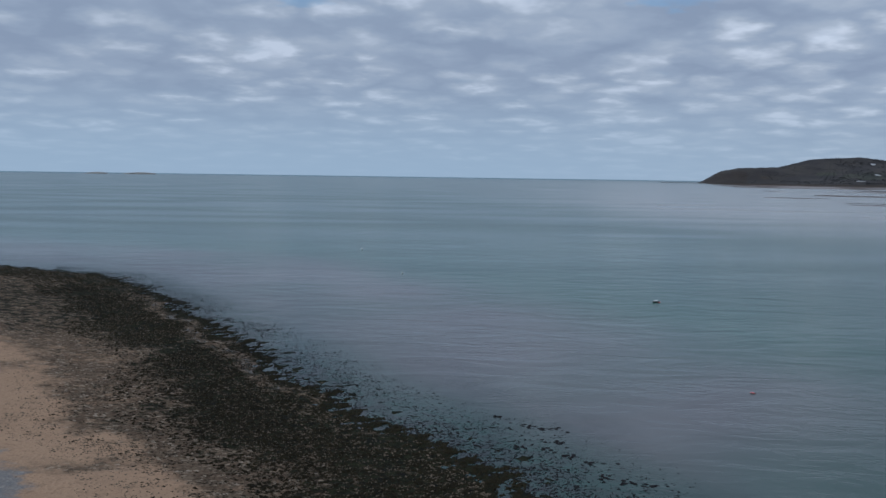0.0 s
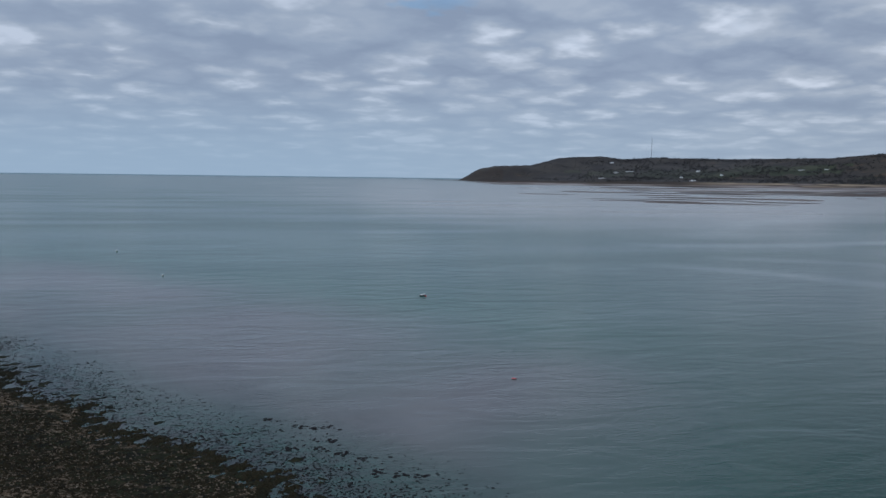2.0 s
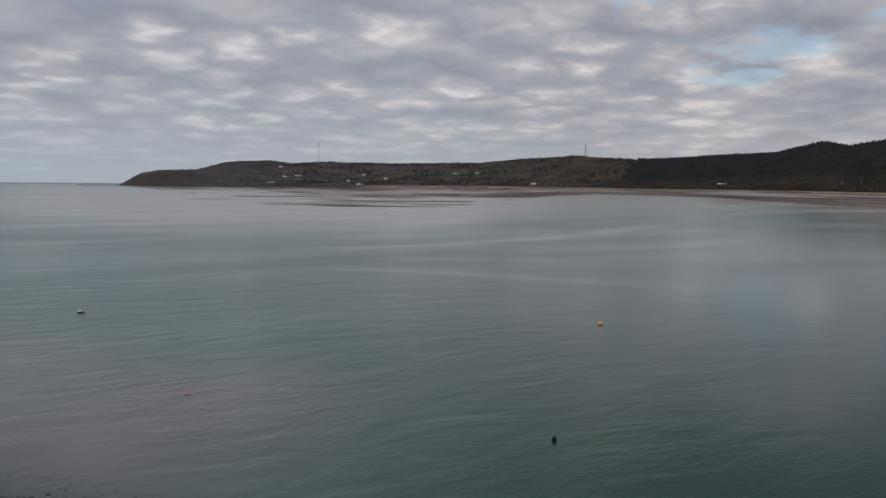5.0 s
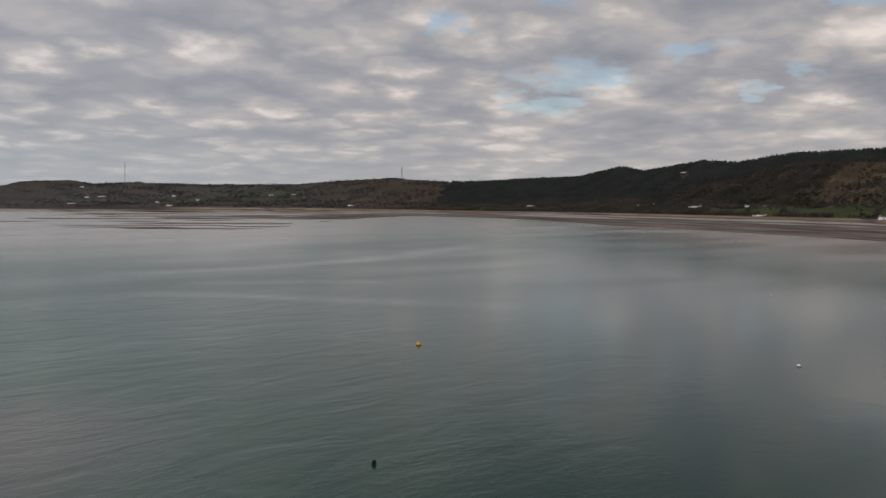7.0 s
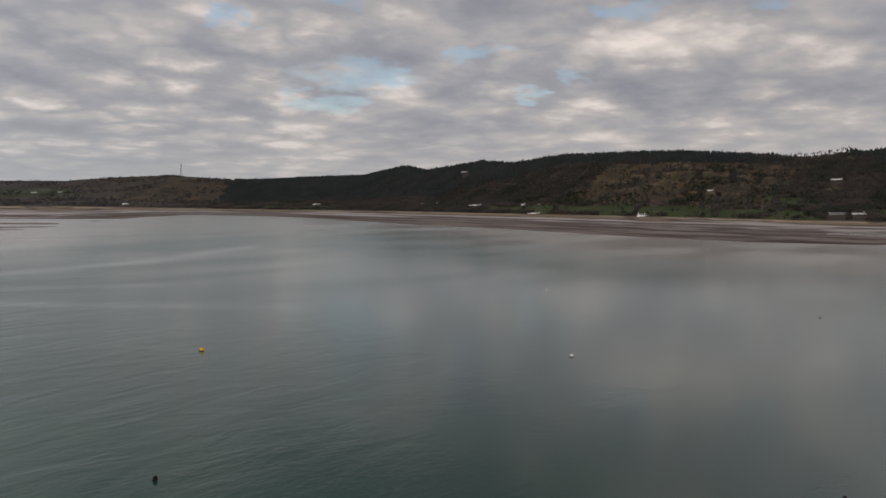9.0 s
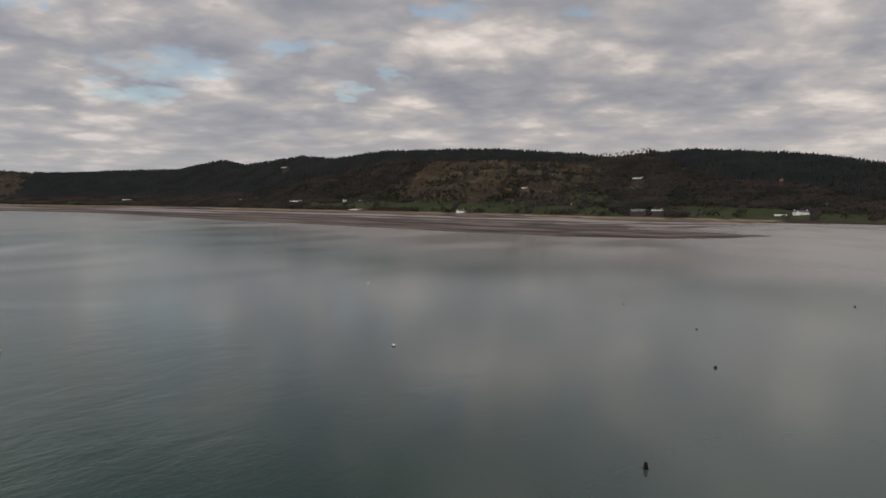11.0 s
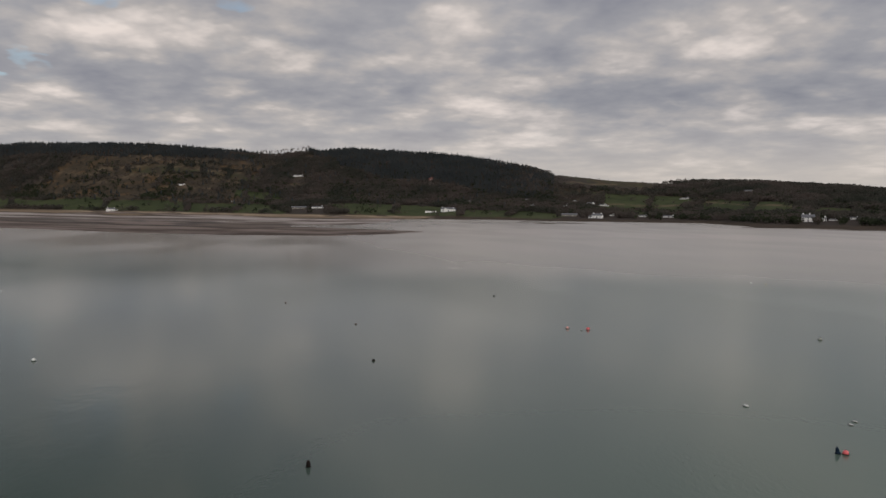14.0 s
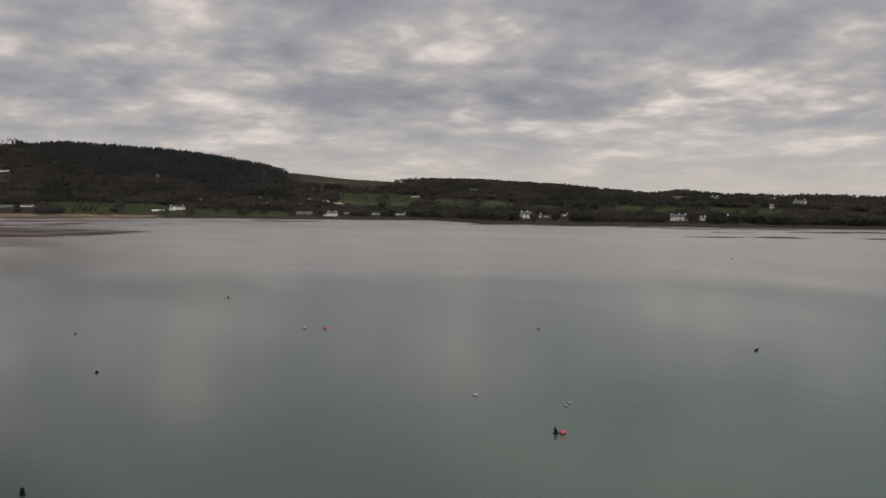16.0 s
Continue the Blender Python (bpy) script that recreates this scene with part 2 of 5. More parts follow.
# sand ridges: distance, half width, azimuth from, to
RIDGES = [(578, 26, 27, 38.8), (612, 22, 22, 33), (640, 28, 33, 39.8), (668, 24, 19, 36), (735, 30, 26, 39.8), (810, 36, 19, 32), (850, 40, 31, 40), (960, 56, 21, 37), (1110, 75, 25, 40.5), (1290, 100, 19, 33), (1500, 140, 24, 41)]


def tide_edge(az):
    """Distance of the water's edge along the sands."""
    return np.interp(az, [14, 18, 20, 24, 31, 38.2, 39.4, 41, 46.7, 52, 55.8, 60, 65, 69.5, 75.6, 82.3, 89, 93, 95.2, 95.8, 99],
                     [3300, 1500, 700, 640, 560, 565, 640, 830, 1400, 1220, 980, 760, 650, 560, 475, 432, 422, 455, 497, 890, 900])


def flats_height(az, d):
    """Sand flats and their channels, about the level of the water."""
    x, y = d * np.sin(np.radians(az)), d * np.cos(np.radians(az))
    edge = tide_edge(az)
    far_edge = np.interp(az, [14, 84, 86.4, 91.4, 94.7, 95.3], [9000, 9000, 590, 532, 505, 500])
    lagoon_end = np.interp(az, [84, 86.4, 90.5, 92.5, 94, 100], [600, 640, 665, 760, 960, 960])
    inside = np.clip((d - edge) / 28.0, -1, 1)
    band = ripple(x, y, 120, 11) + 0.8 * ripple(x, y, 300, 12)
    firm = np.interp(az, [14, 42, 50, 60], [0.0, 0.05, 0.6, 1.0])
    wet = (0.07 + 0.16 * firm) * inside + (0.16 - 0.12 * firm) * band * np.clip(inside, 0, 1) + 0.10 * np.clip(d - edge - 500, 0, 800) / 800
    # long low ridges of dark wet sand with shallow troughs between them, west of the inlet
    ridge = -0.16 + 0.19 * np.clip((d - 780) / 260, 0, 1) * np.clip((az - 27) / 5, 0, 1) + 0.10 * ripple(x, y, 210, 18) * np.clip((d - 780) / 260, 0, 1)
    dw = d * (1 + 0.020 * ripple(x, y, 260, 15) + 0.008 * ripple(x, y, 90, 16))
    for rd, half, a0, a1 in RIDGES:
        k = 1 - np.abs(dw - rd) / half
        ends = np.clip((az - a0) / 2.5, 0, 1) * np.clip((a1 - az) / 2.0, 0, 1)
        ridge = np.maximum(ridge, -0.16 + 0.30 * np.clip(k, 0, 1) ** 0.6 * ends ** 0.7 * np.clip(0.85 + 0.7 * ripple(x, y, 190, 17), 0, 1))
    west = np.clip((41 - az) / 1.5, 0, 1) * np.clip((1900 - d) / 300, 0, 1)
    wet = wet * (1 - west) + ridge * west
    wet = wet - 0.20 * np.clip((20 - az) / 4, 0, 1)
    s = shore(az)
    z0 = np.interp(az, COAST[:, 0], COAST[:, 2])
    up = np.clip((d - (s - 0.22 * (s - edge))) / np.maximum(0.22 * (s - edge), 1), 0, 1)
    z = wet * (1 - up) + z0 * up ** 1.3 + 0.05 * up
    lagoon = np.clip((d - far_edge) / 12.0, 0, 1) * np.clip((np.minimum(lagoon_end, s - 40) - d) / 30, 0, 1)
    z = z - 0.6 * lagoon
    plain = (az > 98.3) | (az < 16)
    strip = np.clip(1 - (s - d) / (26.0 + 9 * ripple(x, y, 60, 19)), 0, 1)
    reef = 0.0
    for ra, rd, wide, deep in ((131.0, 470, 2.4, 9), (134.8, 474, 2.2, 9), (140.5, 488, 2.0, 10), (103.1, 770, 0.9, 14), (104.6, 800, 1.1, 12), (102.2, 840, 1.0, 14), (121.5, 690, 2.2, 12), (116.5, 712, 1.5, 9), (126.5, 670, 2.0, 13), (130.0, 640, 2.6, 12), (134.0, 655, 3.2, 13), (137.0, 585, 2.2, 10), (140.0, 610, 2.8, 16), (132.0, 560, 1.6, 7)):
        reef = np.maximum(reef, np.exp(-((az - ra) / wide) ** 2 - ((d - rd) / deep) ** 2))
    reef = np.minimum(1, reef * 1.8)
    low = -1.2 + (z0 + 1.2) * strip + reef * (1.42 + 0.20 * ripple(x, y, 24, 14))
    return np.where(plain, low, z)


# the near beach: its waterline runs from far left to below the camera
WATERLINE = np.array([(-260, 230), (-110, 152), (-69, 134), (-58, 130), (-46, 122), (-32, 101), (-20, 80), (-12, 66), (-7, 55), (-1.4, 49.4), (2, 44.5), (4.8, 39.4), (7.5, 28), (8, 10), (4, -20), (-10, -70), (-60, -200), (-150, -420)])


def beach_offset(x, y):
    """Distance from the waterline, positive on land."""
    best = np.full(np.shape(x), 1e9)
    sign = np.ones(np.shape(x))
    for (x0, y0), (x1, y1) in zip(WATERLINE[:-1], WATERLINE[1:]):
        dx, dy = x1 - x0, y1 - y0
        L = dx * dx + dy * dy
        t = np.clip(((x - x0) * dx + (y - y0) * dy) / L, 0, 1)
        px, py = x - x0 - t * dx, y - y0 - t * dy
        r = np.hypot(px, py)
        cross = dx * py - dy * px
        near = r < best
        best = np.where(near, r, best)
        sign = np.where(near, np.where(cross < 0, 1.0, -1.0), sign)
    return best * sign


def beach_height(x, y):
    o = beach_offset(x, y)
    o = o + 0.9 * ripple(x, y, 14, 5) + 0.5 * ripple(x, y, 5, 6)
    z = np.where(o > 0, 0.030 * o + 0.0022 * o * o, 0.020 * o)
    z = np.where(o < -12, -0.24 + 0.12 * (o + 12), z)
    z = np.clip(z, -3.0, 3.2)
    hum = ripple(x, y, 1.7, 8) + 0.8 * ripple(x, y, 0.9, 9)
    return z + hum * np.interp(o, [-14, -9, 0, 4, 12, 20], [0.03, 0.05, 0.055, 0.06, 0.04, 0.02]), o


def weed_share(y, o):
    """How far seaweed covers the beach, by the distance from the waterline: a wet edge, a barer strip, then the broad belt."""
    stops = [-1, 1.1, 1.6, 2.9, 3.8, 7.5, 9.8, 12.5]
    near, middle, far = (np.interp(o, stops, v) for v in ([1, 1.0, 0.96, 0.96, 1.0, 0.98, 0.74, 0.54], [1, 1.0, 0.66, 0.66, 0.94, 0.88, 0.60, 0.50], [1, 0.95, 0.90, 0.90, 0.90, 0.86, 0.76, 0.68]))
    k1, k2 = np.clip((y - 52) / 10, 0, 1), np.clip((y - 98) / 14, 0, 1)
    inner = 0.26 * np.clip((y - 68) / 14, 0, 1) * np.clip((o - 6) / 3, 0, 1) * (1 - k2)
    return (near * (1 - k1) + middle * k1) * (1 - k2) + far * k2 + inner


def mesh_object(name, verts, faces, mats=(), smooth=True):
    me = bpy.data.meshes.new(name)
    verts = np.asarray(verts, np.float32)
    faces = np.asarray(faces, np.int32)
    k = faces.shape[1]
    me.vertices.add(len(verts))
    me.vertices.foreach_set("co", verts.ravel())
    me.loops.add(faces.size)
    me.loops.foreach_set("vertex_index", faces.ravel())
    me.polygons.add(len(faces))
    me.polygons.foreach_set("loop_start", np.arange(0, faces.size, k, dtype=np.int32))
    me.polygons.foreach_set("use_smooth", np.full(len(faces), smooth))
    me.update(calc_edges=True)
    me.validate()
    for m in mats:
        me.materials.append(m)
    return new(name, me)


def grid_faces(n, m):
    i = np.arange(n - 1)[:, None] * m + np.arange(m - 1)[None]
    i = i.ravel()
    return np.stack([i, i + m, i + m + 1, i + 1], 1)


def point_colour(ob, name, rgb):
    at = ob.data.attributes.new(name, "FLOAT_COLOR", "POINT")
    at.data.foreach_set("color", np.concatenate([rgb, np.ones((len(rgb), 1))], 1).astype(np.float32).ravel())


# ---------------------------------------------------------------- materials


def make_water():
    m, N, b, p = material("sea_water")
    surface = N.add("ShaderNodeSeparateColor", Color=N.add("ShaderNodeAttribute", attribute_name="surface").outputs["Color"])
    shallow = N.add("ShaderNodeSeparateColor", Color=N.add("ShaderNodeAttribute", attribute_name="shallow").outputs["Color"])
    waves = N.add("ShaderNodeSeparateColor", Color=N.add("ShaderNodeAttribute", attribute_name="waves").outputs["Color"])
    rough, body_gain, slick = surface.outputs
    beds, sandy, silt_sheen = shallow.outputs
    fine_share, mid_share, long_share = waves.outputs
    # clear green water, a little cloudier in broad drifts
    body = N.noise(p, 0.010, 3.0, 0.5, stretch=(1, 1.5, 1))
    tint = N.mix(N.step(body, 0.32, 0.68), (0.008, 0.054, 0.042), (0.020, 0.067, 0.046))
    # the body colour is scaled to make up for reflected sky
    gain = N.add("ShaderNodeCombineXYZ", X=body_gain, Y=body_gain, Z=body_gain).outputs[0]
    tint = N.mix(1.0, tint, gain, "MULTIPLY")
    # pale sand shows through near the beach, then dark weed beds
    tint = N.mix(sandy, tint, (0.116, 0.109, 0.108))
    blotch = N.step(N.noise(p, 0.9, 5.0, 0.7), 0.40, 0.60)
    tint = N.mix(N.math("MULTIPLY", beds, N.math("ADD", 0.60, N.math("MULTIPLY", blotch, 0.40))), tint, (0.011, 0.013, 0.014))
    # pale tint towards the flats: sandy water plus sky reflection painted into it
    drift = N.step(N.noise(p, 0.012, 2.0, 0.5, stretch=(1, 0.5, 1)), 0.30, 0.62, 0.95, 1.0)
    tint = N.mix(N.math("MULTIPLY", silt_sheen, drift), tint, (0.370, 0.335, 0.303))
    b.inputs["IOR"].default_value = 1.333
    b.inputs["Specular IOR Level"].default_value = 0.33
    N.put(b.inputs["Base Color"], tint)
    # cat's-paws: patches where the wind ruffles the surface
    paws = N.step(N.noise(p, 0.022, 4.0, 0.6, stretch=(0.5, 1.5, 1, 20), warp=0.6), 0.40, 0.66)
    calm = N.math("SUBTRACT", 1.0, N.math("MULTIPLY", slick, 0.85))
    lanes = N.step(N.noise(p, 0.018, 1.0, 0.5, stretch=(0.5, 1.5, 1, 20), warp=0.3), 0.36, 0.66)
    r = N.math("ADD", rough, N.math("MULTIPLY", N.math("SUBTRACT", lanes, 0.45), 0.05))
    N.put(b.inputs["Roughness"], N.math("SUBTRACT", r, N.math("MULTIPLY", slick, 0.07)))
    ruffle = N.math("MULTIPLY", N.math("ADD", 0.25, N.math("MULTIPLY", paws, 0.75)), calm)
    swell = N.noise(p, 0.26, 2.0, 0.5, stretch=(0.42, 1.0, 1, 14), warp=0.8)
    mid = N.noise(p, 0.75, 3.0, 0.5, stretch=(0.6, 1.0, 1, 24), warp=1.0)
    small = N.noise(p, 2.4, 3.0, 0.6, stretch=(0.5, 1.0, 1, 30), warp=0.3)
    n0 = N.bump(swell, N.math("MULTIPLY", long_share, calm), 0.9)
    n1 = N.bump(mid, N.math("MULTIPLY", mid_share, ruffle), 0.5, n0)
    n2 = N.bump(small, N.math("MULTIPLY", fine_share, ruffle), 0.14, n1)
    N.put(b.inputs["Normal"], n2)
    return m


def make_ground():
    m, N, b, p = material("coastal_land")
    cover = N.add("ShaderNodeSeparateColor", Color=N.add("ShaderNodeAttribute", attribute_name="cover").outputs["Color"])
    field, bracken, sand = cover.outputs
    kind_ = N.add("ShaderNodeSeparateColor", Color=N.add("ShaderNodeAttribute", attribute_name="shore_kind").outputs["Color"])
    firm, hazed_heath, rocky = kind_.outputs
    tide = N.add("ShaderNodeSeparateColor", Color=N.add("ShaderNodeAttribute", attribute_name="tide").outputs["Color"])
    view_share, bearing, banks = tide.outputs
    patch = N.noise(p, 0.012, 5.0, 0.6)
    fine = N.noise(p, 0.09, 4.0, 0.65)
    wood = N.mix(fine, (0.031, 0.026, 0.022), (0.053, 0.042, 0.035))
    sward = N.step(N.math("ADD", N.math("MULTIPLY", patch, 0.6), N.math("MULTIPLY", fine, 0.4)), 0.35, 0.65)
    grass = N.mix(sward, (0.027, 0.036, 0.014), (0.055, 0.064, 0.027))
    fern = N.mix(N.step(fine, 0.30, 0.70), (0.034, 0.027, 0.019), (0.060, 0.046, 0.030))
    fern = N.mix(N.step(N.noise(p, 0.02, 4.0, 0.6), 0.52, 0.66), fern, (0.090, 0.056, 0.029))
    c = N.mix(N.step(N.math("ADD", bracken, N.math("MULTIPLY", N.math("SUBTRACT", patch, 0.5), 1.6)), 0.30, 0.70), wood, fern)
    c = N.mix(N.step(N.math("ADD", field, N.math("MULTIPLY", N.math("SUBTRACT", fine, 0.5), 0.5)), 0.42, 0.58), c, grass)
    c = N.mix(N.math("MULTIPLY", banks, N.step(fine, 0.36, 0.60)), c, (0.115, 0.086, 0.056))
    # headland cover is greyed and lightened to stand in for distance haze
    c = N.mix(N.math("MULTIPLY", hazed_heath, 0.80), c, N.mix(N.step(patch, 0.35, 0.65), (0.054, 0.052, 0.054), (0.084, 0.078, 0.073)))
    c = N.mix(rocky, c, N.mix(fine, (0.016, 0.013, 0.010), (0.078, 0.056, 0.041)))
    # the sands lie in long strips, spaced evenly as the camera sees them
    strip = N.add("ShaderNodeCombineXYZ", X=N.math("MULTIPLY", bearing, 13.0), Y=N.math("MULTIPLY", view_share, 4.0)).outputs[0]
    thread = N.add("ShaderNodeCombineXYZ", X=N.math("MULTIPLY", bearing, 15.0), Y=N.math("MULTIPLY", view_share, 9.0)).outputs[0]
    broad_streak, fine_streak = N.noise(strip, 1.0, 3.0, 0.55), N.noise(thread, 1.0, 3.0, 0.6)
    wander = N.math("MULTIPLY", N.step(view_share, 0.0, 0.30), 0.75)
    level = N.math("ADD", view_share, N.math("ADD", N.math("MULTIPLY", N.math("SUBTRACT", broad_streak, 0.5), wander), N.math("MULTIPLY", N.math("SUBTRACT", fine_streak, 0.5), 0.62)))
    # the paler wet strips hold some of their sheen in the colour
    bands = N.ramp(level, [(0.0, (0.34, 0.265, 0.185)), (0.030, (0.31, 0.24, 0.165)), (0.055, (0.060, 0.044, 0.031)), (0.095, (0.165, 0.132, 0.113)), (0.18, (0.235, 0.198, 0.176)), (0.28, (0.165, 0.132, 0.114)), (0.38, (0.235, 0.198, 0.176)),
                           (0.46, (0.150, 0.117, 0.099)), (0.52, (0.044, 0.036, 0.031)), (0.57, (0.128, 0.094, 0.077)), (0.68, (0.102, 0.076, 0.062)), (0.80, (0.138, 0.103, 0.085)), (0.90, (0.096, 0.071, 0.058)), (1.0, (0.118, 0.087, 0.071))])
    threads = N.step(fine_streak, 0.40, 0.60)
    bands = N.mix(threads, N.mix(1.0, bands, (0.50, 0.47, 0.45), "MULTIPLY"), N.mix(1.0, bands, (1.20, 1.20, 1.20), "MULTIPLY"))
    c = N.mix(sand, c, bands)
    N.put(b.inputs["Base Color"], c)
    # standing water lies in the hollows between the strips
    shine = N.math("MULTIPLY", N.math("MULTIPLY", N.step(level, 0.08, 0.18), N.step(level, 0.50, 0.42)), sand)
    damp = N.math("MULTIPLY", N.step(view_share, 0.06, 0.2), sand)
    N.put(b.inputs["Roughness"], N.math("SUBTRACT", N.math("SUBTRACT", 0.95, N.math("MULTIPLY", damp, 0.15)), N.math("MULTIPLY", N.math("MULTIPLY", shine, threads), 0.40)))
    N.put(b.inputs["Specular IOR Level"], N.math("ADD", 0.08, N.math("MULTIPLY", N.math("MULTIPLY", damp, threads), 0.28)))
    return m


def make_beach():
    m, N, b, p = material("beach_sand_and_shingle")
    zones = N.add("ShaderNodeSeparateColor", Color=N.add("ShaderNodeAttribute", attribute_name="zones").outputs["Color"])
    weed, gravel, bare = zones.outputs
    blot = N.noise(p, 0.35, 6.0, 0.65)
    grain = N.noise(p, 6.0, 5.0, 0.7)
    cells = N.add("ShaderNodeTexVoronoi", Vector=p, Scale=5.0)
    stone = N.ramp(N.add("ShaderNodeSeparateColor", Color=cells.outputs["Color"]).outputs[0], [(0.0, (0.020, 0.015, 0.010)), (0.5, (0.075, 0.052, 0.034)), (0.85, (0.13, 0.100, 0.066)), (1.0, (0.29, 0.24, 0.18))])
    sand = N.mix(N.math("ADD", N.math("MULTIPLY", grain, 0.6), N.math("MULTIPLY", blot, 0.4)), (0.26, 0.160, 0.094), (0.48, 0.318, 0.196))
    grit = N.step(N.noise(p, 2.2, 6.0, 0.75), 0.52, 0.66)
    sand = N.mix(N.math("MULTIPLY", grit, 0.45), sand, (0.13, 0.088, 0.055))
    sand = N.mix(N.math("MULTIPLY", N.step(N.noise(p, 0.22, 3.0, 0.6), 0.50, 0.66), 0.35), sand, (0.25, 0.165, 0.105))
    shingle = N.mix(0.16, stone, sand)
    grey = N.mix(0.55, stone, (0.31, 0.295, 0.28))
    kelp = N.mix(N.step(N.noise(p, 1.6, 5.0, 0.7), 0.3, 0.7), (0.005, 0.005, 0.004), (0.024, 0.025, 0.011))
    c = N.mix(N.step(N.math("ADD", weed, N.math("MULTIPLY", N.math("SUBTRACT", N.noise(p, 0.7, 6.0, 0.72), 0.5), 1.3)), 0.12, 0.58), sand, shingle)
    c = N.mix(N.math("MULTIPLY", N.step(N.math("ADD", bare, N.math("MULTIPLY", N.math("SUBTRACT", N.noise(p, 1.1, 5.0, 0.7), 0.5), 2.6)), 0.62, 0.85), 0.75), c, N.mix(grain, (0.09, 0.083, 0.077), (0.25, 0.235, 0.22)))
    c = N.mix(N.step(N.math("ADD", gravel, N.math("MULTIPLY", N.math("SUBTRACT", blot, 0.5), 1.3)), 0.42, 0.62), c, grey)
    c = N.mix(N.step(N.math("ADD", weed, N.math("MULTIPLY", N.math("SUBTRACT", N.noise(p, 0.9, 6.0, 0.72), 0.5), 2.0)), 0.60, 0.86), c, kelp)
    N.put(b.inputs["Base Color"], c)
    N.put(b.inputs["Roughness"], N.math("SUBTRACT", 0.95, N.math("MULTIPLY", bare, 0.35)))
    b.inputs["Specular IOR Level"].default_value = 0.08
    N.put(b.inputs["Normal"], N.bump(N.math("ADD", cells.outputs["Distance"], grain), 0.6, 0.08))
    return m


def plain(name, rgb, rough=0.6, vary=0.25, scale=3.0, metal=0.0):
    m, N, b, p = material(name)
    n = N.noise(p, scale, 5.0, 0.65)
    dark = tuple(c * (1 - vary) for c in rgb)
    lite = tuple(min(1, c * (1 + vary)) for c in rgb)
    N.put(b.inputs["Base Color"], N.mix(n, dark, lite))
    b.inputs["Roughness"].default_value, b.inputs["Metallic"].default_value = rough, metal
    return m


def leafy(name, dark, lite, thin=0.45, patchy=0.35):
    """Twigs, needles and fronds: matt, and thin enough to let some light through."""
    m, N, b, p = material(name)
    r = N.add("ShaderNodeNewGeometry").outputs["Random Per Island"]
    broad = N.noise(p, 0.016, 4.0, 0.6)
    f = N.math("ADD", N.math("MULTIPLY", r, patchy), N.math("MULTIPLY", N.step(broad, 0.3, 0.7), 1 - patchy))
    c = N.mix(f, dark, lite)
    N.put(b.inputs["Base Color"], c)
    b.inputs["Roughness"].default_value = 0.9
    b.inputs["Specular IOR Level"].default_value = 0.1
    if thin:
        through_light = N.add("ShaderNodeBsdfTranslucent", Color=c)
        both = N.add("ShaderNodeMixShader", Fac=thin)
        N.put(both.inputs[1], b.outputs[0])
        N.put(both.inputs[2], through_light.outputs[0])
        for n in N.tree.nodes:
            if n.bl_idname == "ShaderNodeOutputMaterial":
                N.put(n.inputs[0], both.outputs[0])
    return m


M_WATER, M_LAND, M_BEACH = make_water(), make_ground(), make_beach()
M_CONIFER = leafy("conifer_needles", (0.062, 0.071, 0.076), (0.088, 0.097, 0.098), 0.6, 0.12)
M_WOOD = leafy("bare_winter_woodland", (0.052, 0.058, 0.046), (0.130, 0.104, 0.092), 0.55, 0.12)
M_EVERGREEN = leafy("evergreen_leaves", (0.024, 0.032, 0.019), (0.052, 0.060, 0.034))
# scrub colour lightened towards grey, with the far headland's haze painted in
M_SCRUB = leafy("haze_greyed_scrub", (0.056, 0.056, 0.059), (0.080, 0.075, 0.072))
M_WHITE = plain("whitewashed_render", (0.86, 0.85, 0.83), 0.8, 0.05)
M_SLATE = plain("slate_roof", (0.10, 0.10, 0.11), 0.6, 0.3)
M_GLASS = plain("window_glass", (0.03, 0.035, 0.04), 0.1, 0.2)
M_STEEL = plain("galvanised_steel", (0.22, 0.22, 0.23), 0.5, 0.2, metal=0.6)
M_STONE = plain("grey_stone", (0.25, 0.23, 0.20), 0.85, 0.3)

# ---------------------------------------------------------------- sea
rr = np.concatenate([[0.0, 8.0, 14.0], np.geomspace(20, 4950, 250)])
aa = np.radians(np.concatenate([np.arange(-180, -40, 2.0), np.arange(-40, 150, 0.25), np.arange(150, 180.1, 2.0)]))
ax, rx_ = np.meshgrid(aa, rr, indexing="ij")
sx, sy = rx_ * np.sin(ax), rx_ * np.cos(ax)
sea = mesh_object("water", np.stack([sx, sy, 0 * sx], -1).reshape(-1, 3), grid_faces(len(aa), len(rr))[:, ::-1], [M_WATER])
sx, sy = sx.ravel(), sy.ravel()
off = beach_offset(sx, sy)
sea_az, sea_d = np.degrees(np.arctan2(sx, sy)), np.hypot(sx, sy)


def line_strength(points, wide):
    """1 on a drifting line of smooth water, fading to both sides and ends."""
    pts = np.array(points, float)
    best = np.full(len(sx), 1e9)
    along = np.zeros(len(sx))
    total = len(pts) - 1
    for k in range(total):
        (x0, y0), (x1, y1) = pts[k], pts[k + 1]
        dx, dy = x1 - x0, y1 - y0
        t = np.clip(((sx - x0) * dx + (sy - y0) * dy) / (dx * dx + dy * dy), 0, 1)
        r_ = np.hypot(sx - x0 - t * dx, sy - y0 - t * dy)
        along = np.where(r_ < best, (k + t) / total, along)
        best = np.minimum(best, r_)
    w = wide * (1 + 0.35 * ripple(sx, sy, 30, 92))
    return np.exp(-(best / w) ** 2) * np.clip(along / 0.2, 0, 1) ** 0.7 * np.clip((1 - along) / 0.15, 0, 1) ** 0.7


